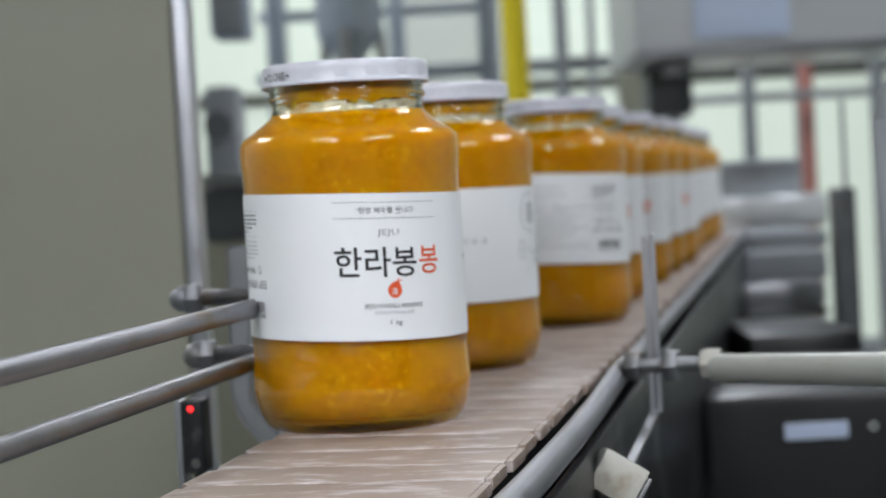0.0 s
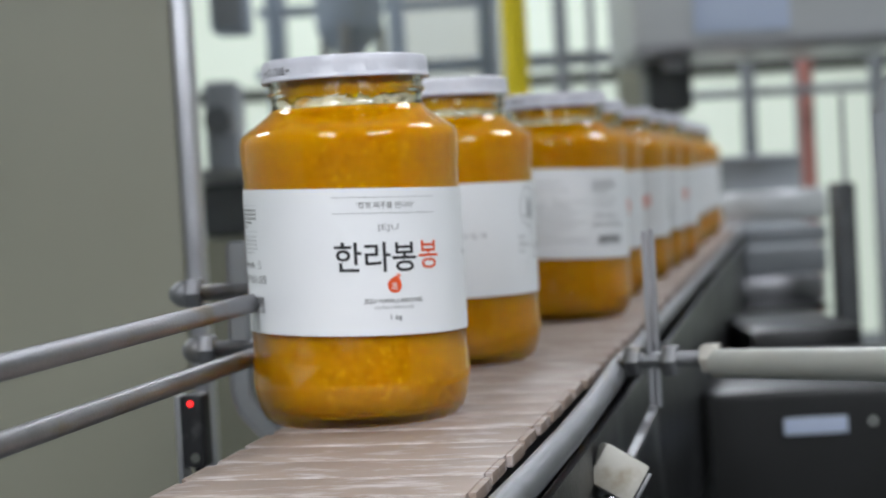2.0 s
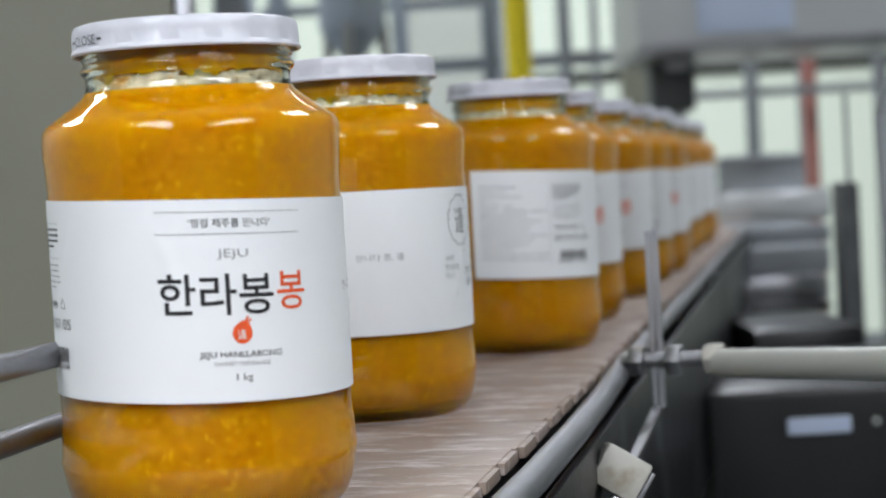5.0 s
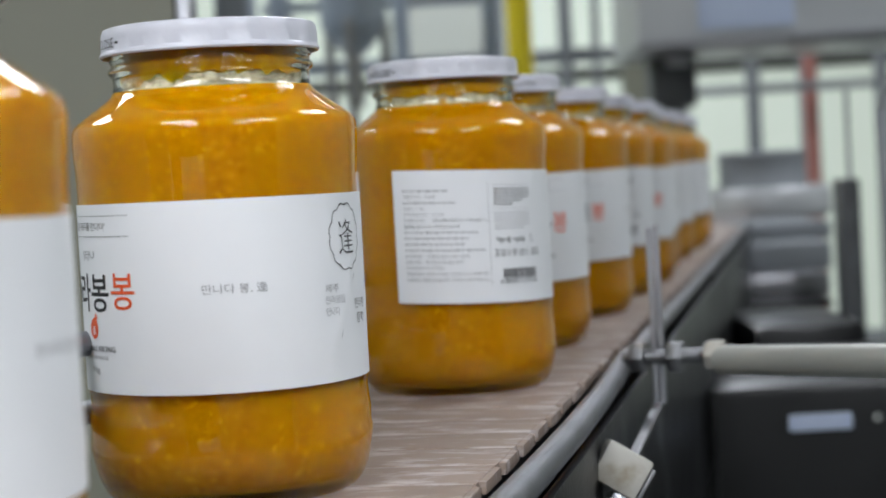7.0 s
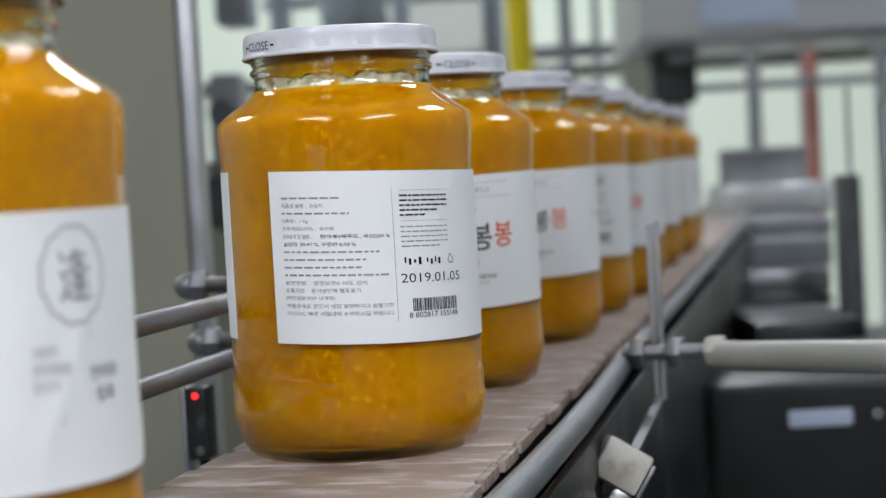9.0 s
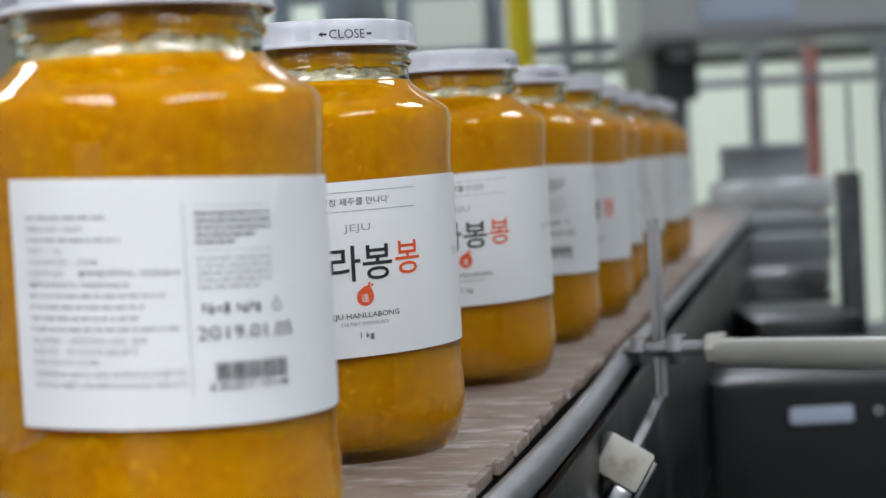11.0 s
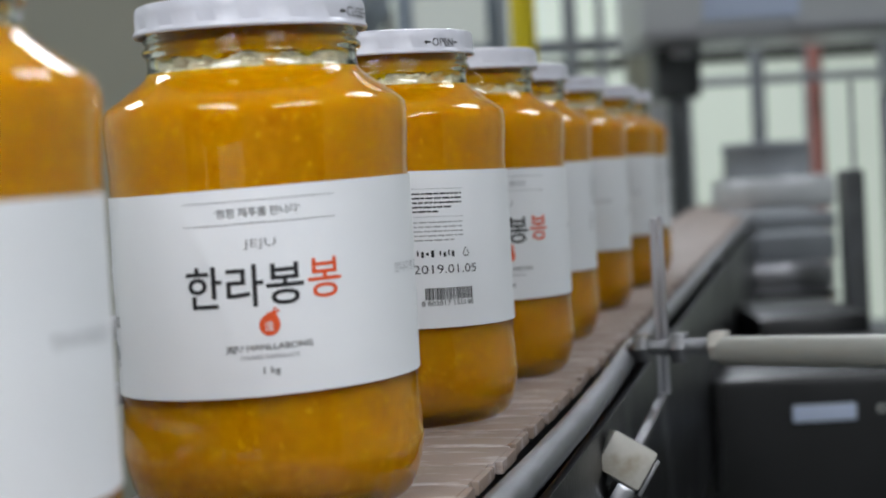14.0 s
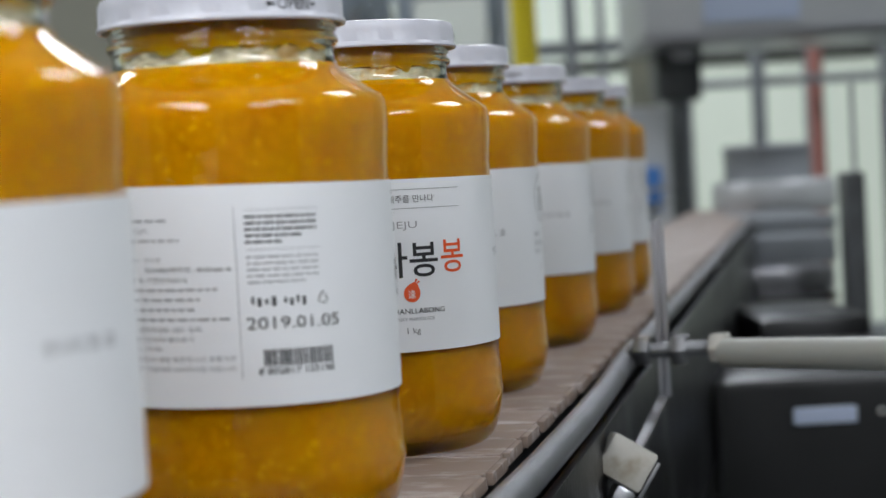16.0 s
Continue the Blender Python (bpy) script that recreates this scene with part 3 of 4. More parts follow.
def letters(body, thin=0.0):
    """Flat outline mesh of a line of the built-in font: vertices in units of its size, centred, and faces."""
    key = (body, thin)
    if key not in _texts:
        c = bpy.data.curves.new("letters", "FONT")
        c.body, c.resolution_u, c.offset = body, 3, -thin
        o = bpy.data.objects.new("letters", c)
        scene.collection.objects.link(o)
        bpy.context.view_layer.update()
        me = o.evaluated_get(bpy.context.evaluated_depsgraph_get()).to_mesh()
        vs = [(v.co.x, v.co.y) for v in me.vertices]
        fs = [tuple(q.vertices) for q in me.polygons]
        bpy.data.objects.remove(o)
        bpy.data.curves.remove(c)
        xs, ys = [v[0] for v in vs], [v[1] for v in vs]
        cx, cy = (min(xs) + max(xs)) / 2, (min(ys) + max(ys)) / 2
        _texts[key] = ([(x - cx, y - cy) for x, y in vs], fs, max(xs) - min(xs), max(ys) - min(ys))
    return _texts[key]


class Sheet:
    """Flat print on the unrolled label: x in mm from its left edge, y in mm below its top. Bent round the jar by bend()."""

    def __init__(self):
        self.v, self.f = [], []

    def quad(self, pts):
        n = len(self.v)
        self.v += pts
        self.f.append(tuple(range(n, n + len(pts))))

    def bar(self, x0, x1, y0, y1):
        n = max(1, int((x1 - x0) / 3))
        for i in range(n):
            a, c = x0 + (x1 - x0) * i / n, x0 + (x1 - x0) * (i + 1) / n
            self.quad([(a, y1), (c, y1), (c, y0), (a, y0)])

    def line(self, pts, w):
        for (xa, ya), (xb, yb) in zip(pts, pts[1:]):
            d = math.hypot(xb - xa, yb - ya) or 1
            nx, ny = -(yb - ya) / d * w / 2, (xb - xa) / d * w / 2
            self.quad([(xa + nx, ya + ny), (xb + nx, yb + ny), (xb - nx, yb - ny), (xa - nx, ya - ny)])

    def text(self, body, cx, cy, width, height, thin=0.0):
        vs, fs, w, h = letters(body, thin)
        self.cut([(cx + x * width / w, cy - y * height / h) for x, y in vs], fs)

    def cut(self, pts, faces, step=1.2):
        """Adds faces cut into upright strips, so that they follow the bend of the paper."""
        b = bmesh.new()
        vs = [b.verts.new((x, y, 0)) for x, y in pts]
        for q in faces:
            b.faces.new([vs[i] for i in q])
        x0, x1 = min(p[0] for p in pts), max(p[0] for p in pts)
        for k in range(1, int((x1 - x0) / step) + 1):
            bmesh.ops.bisect_plane(b, geom=b.verts[:] + b.edges[:] + b.faces[:], plane_co=(x0 + k * step, 0, 0), plane_no=(1, 0, 0))
        b.verts.index_update()
        n = len(self.v)
        self.v += [(v.co.x, v.co.y) for v in b.verts]
        self.f += [tuple(n + v.index for v in f.verts) for f in b.faces]
        b.free()

    def words(self, x0, x1, y, h, rng, gap=0.9):
        """Writing too small to read: short bars."""
        x = x0
        while x < x1 - 0.6:
            w = min(rng.uniform(1.2, 3.6), x1 - x)
            self.bar(x, x + w, y - h / 2, y + h / 2)
            x += w + gap

    def bend(self, name, material, radius, tilt, dz, seed):
        me = bpy.data.meshes.new(name)
        verts = []
        for x, y in self.v:
            a = x / (R_JAR * 1000)
            z = LABEL_Z1 + dz - y / 1000 + label_rise(x, tilt)
            r = radius + label_lift(x, y, seed)
            verts.append((r * math.cos(a), r * math.sin(a), z))
        me.from_pydata(verts, [], self.f)
        me.materials.append(material)
        me.update()
        return me


# creases in the pasted paper: start, end (mm along and below the top), breadth and height in mm
CREASES = (
    (79, 2, 62, 24, 1.7, 0.62), (46, 3, 30, 22, 1.8, 0.42), (232, 8, 244, 40, 2.0, 0.46), (246, 14, 226, 52, 2.0, 0.46),
    (112, 6, 124, 44, 2.0, 0.36), (196, 34, 214, 56, 1.8, 0.42), (262, 46, 274, 60, 1.7, 0.46), (18, 44, 8, 60, 1.7, 0.40),
)


def label_lift(x, y, seed):
    """How far the paper stands off the glass, in metres, at x and y mm of the label."""
    h = 0.10 * max(0.0, noise.noise(Vector((x * 0.06 + seed * 7, y * 0.05, seed))))
    h += 0.22 * max(0.0, noise.noise(Vector((x * 0.13 + seed * 3, seed, 2.0)))) * (math.exp(-y / 2.5) + math.exp((y - 61.7) / 2.5))
    for k, (xa, ya, xb, yb, w, top) in enumerate(CREASES):
        if (k * 5 + seed * 3) % 4 == 3:
            continue
        xa, xb = xa + 5 * math.sin(seed * 2.1 + k), xb + 5 * math.cos(seed * 1.7 + k)
        u = max(0.0, min(1.0, ((x - xa) * (xb - xa) + (y - ya) * (yb - ya)) / ((xb - xa) ** 2 + (yb - ya) ** 2)))
        bow = 2.5 * math.sin(math.pi * u)
        d = math.hypot(x - xa - u * (xb - xa) - bow, y - ya - u * (yb - ya))
        h += top * math.exp(-(d / w) ** 2) * (0.35 + 0.65 * math.sin(math.pi * (0.1 + 0.8 * u)))
    return h / 1000


MM_DEG = R_JAR * 1000 * math.pi / 180


def label_rise(x, tilt):
    """A label stuck on askew wavers up and down once round the jar."""
    return -R_JAR * math.tan(radians(tilt)) * math.sin(x / (R_JAR * 1000) - tilt_axis[0])


tilt_axis = [0.0]


def prints():
    """All print on the unrolled label: name, ink and sheet of each piece."""
    rng = random.Random(5)
    d = MM_DEG
    made = []

    def sheet(name, ink, kind=""):
        q = Sheet()
        made.append((name, ink, q, kind))
        return q

    # back panel: fine print (addresses and names are bars), date and bar code
    fine, bold = sheet("fine_print", M_GREY_INK, "stuff"), sheet("bold_print", M_INK, "stuff")
    rows = (("", 32), ("식품의 유형 :  과실차", 25), ("", 36), ("내용량 :  1 Kg", 18), ("포장재질(내면) :  유리병", 29), ("원재료명 및 함량 :", 19), ("", 38), ("", 48), ("", 42), ("", 40), ("", 53),
            ("보관방법 :  냉장보관0-10도 섭씨", 42), ("유통기한 :  용기상단에 별도표기", 39), ("(제조일로부터 12개월)", 28), ("개봉후에도 반드시 냉장 보관하시고 유통기한", 53), ("이내라도 빠른 시일내에 소비하시길 바랍니다", 53))
    for i, (body, x1) in enumerate(rows):
        y = 9.5 + i * 2.75
        if i == 6:
            bold.text("설탕당 39.97 %, 구연산 0.03 %", d * (6 + x1) / 2, y, d * (x1 - 6), 1.5)
        elif body:
            fine.text(body, d * (6 + x1) / 2, y, d * (x1 - 6), 1.6)
        else:
            fine.words(d * 6, d * x1, y, 0.62, rng, 0.7)
    bold.text("한라봉(제주도, 국산)60 %", d * 38, 9.5 + 5 * 2.75, d * 30, 1.6)
    rule = sheet("ruled_line", M_GREY_INK)
    rule.bar(d * 54.6, d * 54.6 + 0.16, 6, 54)
    fine.bar(d * 58, d * 84, 7.0, 7.14)
    fine.bar(d * 58, d * 84, 18.0, 18.14)
    for i in range(5):
        bold.words(d * 58, d * (83 - 12 * (i == 4) - 5 * (i == 3)), 9.0 + i * 1.75, 0.62, rng, 0.45)
        fine.words(d * 58, d * (83 - 5 * (i == 4)), 20.2 + i * 1.75, 0.42, rng, 0.6)
    mark = sheet("maker_mark", M_INK)
    for k, (a, c) in enumerate(((59, 59.8), (61, 62.2), (63.4, 64.6), (65.8, 67.2), (70, 70.8), (72, 73.2), (74.4, 75.2), (76.4, 77.6))):
        mark.bar(d * a, d * c, 31.2 + (k % 3) * 0.4, 33.2 + (k % 2) * 0.7)
    tri = sheet("recycling_mark", M_INK)
    tx, ty = d * 84, 32.0
    tri.line([(tx - 1.4, ty + 1.3), (tx - 0.2, ty - 1.4), (tx + 0.4, ty - 1.2)], 0.3)
    tri.line([(tx + 0.7, ty - 0.8), (tx + 1.6, ty + 1.2)], 0.3)
    tri.line([(tx - 1.0, ty + 1.7), (tx + 1.4, ty + 1.7)], 0.3)
    sheet("date_stamp", M_INK).text("2019.01.05", d * 73.5, 38.6, d * 33, 3.3, 0.004)
    code = sheet("bar_code", M_INK, "stuff")
    x = d * 62
    while x < d * 86:
        w = rng.choice((0.25, 0.25, 0.4, 0.6))
        code.bar(x, x + w, 46.0, 50.6)
        x += w + rng.choice((0.25, 0.3, 0.5))
    sheet("code_digits", M_INK).text("8 802817 155148", d * 73.5, 52.0, d * 27, 1.9, 0.0)
    # front panel
    c0 = d * 161.0
    for y in (3.7, 10.4):
        sheet("ruled_line", M_INK).bar(d * 132.5, d * 188, y, y + 0.14)
    sheet("slogan", M_INK).text("‘청정 제주를 만나다’", c0 - 1.0, 7.1, 25.5, 2.7, 0.003)
    sheet("place_word", M_GREY_INK).text("JEJU", d * 160, 16.7, 9.6, 3.2, 0.006)
    sheet("title", M_INK).text("한라봉", d * 153.6, 28.8, d * 42.5, 12.6, -0.010)
    sheet("title_accent", M_RED_INK).text("봉", d * 182.8, 28.3, d * 12.6, 11.8, -0.006)
    fruit = sheet("fruit_mark", M_RED_INK)
    fx, fy = d * 162, 40.8
    pts = []
    for i in range(28):
        a = 2 * math.pi * i / 28
        r = 3.1 + (0.9 * math.exp(-((a - 1.25) / 0.5) ** 2))
        pts.append((fx + r * math.cos(a), fy - r * math.sin(a) * 1.02))
    fruit.cut(pts, [tuple(reversed(range(28)))])
    fruit.quad([(fx + 0.9, fy - 3.5), (fx + 1.5, fy - 5.2), (fx + 2.3, fy - 5.0), (fx + 1.5, fy - 3.6)])
    fruit.quad([(fx + 1.6, fy - 3.7), (fx + 2.8, fy - 4.5), (fx + 3.2, fy - 4.0), (fx + 2.2, fy - 3.4)])
    sheet("fruit_sign", M_PAPER).text("逢", fx - 0.1, fy + 0.3, 2.8, 3.0, 0.0)
    sheet("kind_line", M_INK).text("JEJU HANLLABONG", c0 + 0.4, 47.4, 26.0, 2.4, 0.0)
    sheet("small_print", M_GREY_INK).text("CHUNKY MARMALADE", c0 + 0.4, 50.0, 17.5, 1.3, 0.002)
    sheet("weight", M_INK).text("1 kg", c0 + 0.8, 54.4, 5.0, 2.7, 0.003)
    # side panel
    sheet("side_verse", M_GREY_INK).text("만나다 봉, 逢", d * 229.5, 28.5, d * 25, 3.3, 0.004)
    ring = []
    for i in range(97):
        a = 2 * math.pi * i / 96
        r = 9.3 + 0.7 * abs(math.sin(a * 6))
        ring.append((d * 283.5 + r * math.cos(a), 14.5 + 1.12 * r * math.sin(a)))
    sheet("seal_ring", M_INK).line(ring, 0.34)
    sheet("seal_sign", M_INK).text("逢", d * 283.5, 14.5, 9.5, 11.5, 0.010)
    verse = sheet("side_verse", M_GREY_INK)
    for i, w in enumerate(("제주", "한라봉을", "만나다")):
        verse.text(w, d * (272 + (1.8 if i == 1 else 0)), 31.0 + i * 3.8, d * (8 if i != 1 else 12), 2.7, 0.003)
    sheet("slanted_line", M_GREY_INK).line([(d * 276, 48), (d * 289, 27)], 0.22)
    side = sheet("side_verse", M_INK)
    for i, w in enumerate(("한라봉", "듬뿍")):
        side.text(w, d * 293.5, 37.0 + i * 5.0, d * (12 if i == 0 else 8), 3.4, 0.003)
    return made


INKS = prints()


def label_mesh(tilt, dz, seed):
    """Paper band with thickness, a little wrinkled along its upper edge."""
    b = bmesh.new()
    n, rows = 200, 24
    grid = []
    for side, rad in ((1, R_JAR - 0.00005), (-1, R_JAR - 0.0003)):
        g = []
        for k in range(rows + 1):
            line = []
            for i in range(n + 1):
                x = LABEL_SPAN * MM_DEG * i / n
                a = x / (R_JAR * 1000)
                y = (LABEL_Z1 - LABEL_Z0) * k / rows
                z = LABEL_Z1 + dz - y + label_rise(x, tilt)
                r = rad + label_lift(x, y * 1000, seed)
                line.append(b.verts.new((r * math.cos(a), r * math.sin(a), z)))
            g.append(line)
        grid.append(g)
    for s, g in enumerate(grid):
        for k in range(rows):
            for i in range(n):
                q = (g[k][i], g[k + 1][i], g[k + 1][i + 1], g[k][i + 1])
                b.faces.new(q if s == 0 else q[::-1])
    o, u = grid
    for i in range(n):
        b.faces.new((o[0][i], o[0][i + 1], u[0][i + 1], u[0][i]))
        b.faces.new((o[rows][i + 1], o[rows][i], u[rows][i], u[rows][i + 1]))
    for k in range(rows):
        b.faces.new((o[k + 1][0], o[k][0], u[k][0], u[k + 1][0]))
        b.faces.new((o[k][n], o[k + 1][n], u[k + 1][n], u[k][n]))
    return mesh_of(b, "label", M_PAPER, 50)


def lid_print(angle0):
    """OPEN and CLOSE with arrows, pressed round the lid's rim."""
    for k, (body, w) in enumerate((("CLOSE", 13.0), ("OPEN", 10.5))):
        me = bpy.data.meshes.new("lettering")
        verts, faces = [], []
        vs, fs, ww, hh = letters(body, 0.004)
        base = radians(angle0 + 180 * k)
        n = len(verts)
        pts = [(x * w / ww, y * 3.1 / hh) for x, y in vs]
        quads = [tuple(q) for q in fs]
        for s in (-1, 1):
            m = len(pts)
            x = s * (w / 2 + 0.8)
            pts += [(x, 0.35), (x, -0.35), (x + s * 2.0, -0.35), (x + s * 2.0, 0.35)]
            quads.append((m, m + 1, m + 2, m + 3))
            if s < 0:
                pts += [(x - 1.6, 0.9), (x - 1.6, -0.9), (x - 3.0, 0)]
                quads.append((m + 4, m + 5, m + 6))
        for x, y in pts:
            a = base + x / 36.0
            verts.append((0.03688 * math.cos(a), 0.03688 * math.sin(a), 0.1527 + y / 1000))
        faces += [tuple(n + i for i in q) for q in quads]
        me.from_pydata(verts, [], faces)
        me.materials.append(M_INK)
        me.update()
        yield me


def bare(name, me, parent, label=""):
    o = new(name, me)
    o.parent = parent
    return tagged(o, label)


GLASS, CONTENTS, LID = jar_glass(), contents_mesh(), lid_mesh()
# crinkled bands whose pale colour stands for highlights in the clear neck
GLINT_BANDS = [neck_band("glint_band", FILL + 0.0002, 0.1414, k, M_NECK_GLINT, 0.0010, 0.0006, 0.0026) for k in (3, 11)]
FILM = [neck_band("film", 0.1420, 0.1540, k, M_MARMALADE, 0.0, 0.0003, 0.0010, 0.0040) for k in (5, 17)]


def marmalade_jar(i, tilt, dz, lid_turn, text):
    t = thing("marmalade_jar", text, "jar", group="jars on the conveyor")
    g = bare("glass", GLASS, t, "clear ribbed glass jar body")
    g.visible_shadow = False
    bare("marmalade", CONTENTS, t, "orange marmalade with chopped peel")
    bare("glint_band", GLINT_BANDS[i % 2], t, "pale band painted for bubbles and glints in the clear neck").matrix_basis = pose(0, 0, 0, 0, 0, 70 * i)
    bare("film", FILM[i % 2], t, "orange film inside the neck").matrix_basis = pose(0, 0, 0, 0, 0, 50 * i)
    ld = bare("lid", LID, t, "white enamelled twist lid")
    for me in lid_print(lid_turn):
        bare("lettering", me, ld)
    tilt_axis[0] = radians(FACING[i])
    lb = bare("label", label_mesh(tilt, dz, i), t, "white paper label with black and orange print")
    for n, m, q, kind in INKS:
        lift = 0.00022 if n == "fruit_sign" else 0.00014
        tagged(bare(n, q.bend(n, m, R_JAR + lift, tilt, dz, i), lb), kind=kind)
    return t


# across the chain, along it at the start, turn, label height and slant
JARS = (
    (-0.0188, 0.7641, 141.5, -0.0005, 2.3),
    (-0.0201, 0.9867, 63.3, -0.0021, 0.4),
    (0.0053, 1.2563, 248.5, 0.0035, 2.4),
    (-0.0004, 1.4461, 137.5, -0.0014, -1.5),
    (0.0044, 1.6542, 126.2, -0.0015, -1.6),
    (0.0060, 1.8285, 234.2, 0.0003, 1.5),
    (0.0106, 1.9719, 139.7, -0.0015, 0.5),
    (0.0042, 2.1313, 78.0, -0.0002, 0),
    (0.0041, 2.3273, 82.0, 0.0009, 1),
    (0.0066, 2.5168, 79.0, 0.0015, 0.3),
    (0.0050, 2.6600, 64.0, 0.0005, 0.4),
)
# part of the label that faces the camera as the jar comes by
FACING = (141, 222, 34, 155, 163, 50, 151, 210, 205, 208, 222)
LID_TURN = (88, 157, -19, 165, 226, 269, 60, 20, 200, 310, 130)
jars = []
for i, (x, y, turn, dz, tilt) in enumerate(JARS):
    text = "glass jar of orange marmalade, white label and lid, on the chain"
    if i in (2, 5):
        text = "glass jar of orange marmalade showing its fine print and bar code"
    jars.append(marmalade_jar(i, tilt, dz, LID_TURN[i], text))


# ------------------------------------------------ machinery beyond the conveyor
def slab(x0, x1, z0, z1, y, depth, bevel=0.004):
    return box(x0, x1, y, y + depth, z0, z1, bevel)


def cabinet():
    x0, x1, z0, z1, y = -0.5281, -0.1889, 0.5879, 1.4955, 1.300
    t = thing("machine_cabinet", "beige green painted cabinet panel with an aluminium edge post", "cabinet", ROOM)
    part("panel", slab(x0, x1, 0.02, 1.75, y, 0.03, 0.003), M_PANEL, t)
    part("edge_post", slab(x1 + 0.0015, x1 + 0.0125, 0.0, 1.8, y - 0.004, 0.04, 0.002), M_ALU, t, "aluminium edge profile")


cabinet()

def upright(name, label, category, material, x0, x1, z0, z1, y, depth=0.05, bevel=0.006):
    return single(name, slab(x0, x1, z0, z1, y, depth, bevel), material, label, category, ROOM)


def pole(name, label, category, material, x0, x1, z0, z1, y, flange=True):
    """A round pole with a foot flange."""
    c, r = (x0 + x1) / 2, (x1 - x0) / 2
    t = thing(name, label, category, ROOM @ pose(c, y, 0))
    part("tube", rod((0, 0, 0), (0, 0, CEILING), r, 28), material, t)
    part("foot_flange", rod((0, 0, 0), (0, 0, 0.012), r * 2.4, 28, bevel=0.003), M_STEEL, t)
    return t


pole("safety_pole", "round yellow painted pole from floor to ceiling", "pole", M_YELLOW, 0.1421, 0.1935, 1.2295, 1.4123, 3.600)
pole("pipe", "round faded red pipe from floor to ceiling", "pipe", M_RED, 1.0599, 1.1029, 1.0143, 1.3773, 5.200)


def machine_frame(label, y, posts, beams, material, depth=0.05):
    t = thing("filling_machine", label, "machine", ROOM)
    for x0, x1 in posts:
        part("post", slab(x0, x1, 0.0, 2.6, y, depth), material, t)
    for x0, x1, z0, z1 in beams:
        part("beam", slab(x0, x1, z0, z1, y + depth + 0.003, depth), material, t)


def cols(*rows):
    return [(r[0], r[1]) for r in rows]


def bars(*rows):
    return [r[:4] for r in rows]


machine_frame("grey steel frame of a filling machine", 4.2, cols((-0.3873, -0.3473, 1.3699, 1.5031, 4.200), (-0.0957, -0.0611, 1.3538, 1.4870, 4.200), (0.1110, 0.1456, 1.3423, 1.4755, 4.200)),
              bars((-0.4111, 0.1621, 1.4594, 1.4810, 4.250), (-0.4196, 0.1536, 1.3070, 1.3366, 4.250), (-0.4370, 0.1362, 0.9848, 1.0522, 4.250)), M_BLUEGREY)
machine_frame("pale steel frame with thin rails", 5.0, cols((0.3516, 0.3818, 1.3855, 1.5441, 5.000), (0.4385, 0.4575, 1.3809, 1.5395, 5.000), (0.8647, 0.8997, 1.3568, 1.5154, 5.000), (1.2279, 1.2629, 1.3366, 1.4952, 5.000)),
              bars((0.2697, 0.5661, 1.3514, 1.3898, 5.050), (0.6955, 1.2645, 1.2355, 1.2595, 5.050), (0.2600, 0.5564, 1.1715, 1.2035, 5.050)), M_GREY)
upright("column", "square beige painted column", "column", M_PANEL, 0.4767, 0.5467, 0.9108, 2.0786, 4.600, 0.07)


def filling_tank():
    x0, x1, z0, z1, y = -0.2550, -0.1064, 1.3309, 1.7827, 3.900
    c, r = (x0 + x1) / 2, (x1 - x0) / 2
    t = thing("filling_tank", "blue grey steel tank with a conical bottom on legs", "tank", ROOM @ pose(c, y + r, 0))
    part("shell", lathe([(0, z0), (r * 0.35, z0), (r * 0.95, z0 + r * 0.8), (r, z0 + r * 0.9), (r, z1), (r * 0.9, z1 + 0.04), (0, z1 + 0.05)], 40), M_BLUEGREY, t)
    part("outlet", rod((0, 0, z0 - 0.12), (0, 0, z0 + 0.01), r * 0.2, 20), M_STEEL, t)
    for k in range(3):
        a = k * 2.1 + 0.4
        part("leg", rod((r * 0.97 * math.cos(a), r * 0.97 * math.sin(a), 0), (r * 0.97 * math.cos(a), r * 0.97 * math.sin(a), z0 + r), 0.012, 12), M_STEEL, t)


filling_tank()


def left_bench():
    x0, x1, z0, z1, y = -0.3528, -0.1152, 0.9864, 1.0648, 2.600
    t = thing("machine_bench", "grey machine bench with a dark drawer band", "bench", ROOM)
    part("top", slab(x0, x1, z1, z1 + 0.02, y - 0.02, 0.5, 0.003), M_STEEL, t)
    part("band", slab(x0 + 0.004, x1 - 0.004, z0, z1 - 0.001, y, 0.45, 0.003), M_MOTOR, t, "dark band")
    part("base", slab(x0 + 0.004, x1 - 0.004, 0.0, z0 - 0.002, y + 0.002, 0.45, 0.003), M_PANEL, t)
    x0, x1, z0, z1, y = -0.3573, -0.2985, 1.3106, 1.4504, 2.900
    m = thing("control_box", "dark blue grey control box on a steel arm", "control box", ROOM)
    part("case", slab(x0, x1, z0, z1, y, 0.12, 0.008), M_BLUEGREY, m)
    part("door", slab(x0 + 0.006, x1 - 0.006, z0 + 0.006, z1 - 0.006, y - 0.006, 0.0055, 0.002), M_GREY, m)
    part("arm", rod(((x0 + x1) / 2, y + 0.06, z1), ((x0 + x1) / 2, y + 0.06, CEILING), 0.014, 16), M_STEEL, m)
    x0, x1, z0, z1, y = -0.3634, -0.3100, 1.1413, 1.2257, 2.800
    m = thing("drive_unit", "grey gear motor standing on the bench", "motor", ROOM)
    part("casing", slab(x0, x1, z0 - 0.08, z1, y, 0.12, 0.012), M_GREY, m)
    part("motor", rod(((x0 + x1) / 2, y - 0.05, z0 + 0.02), ((x0 + x1) / 2, y - 0.002, z0 + 0.02), 0.022, 24, bevel=0.004), M_MOTOR, m)


left_bench()


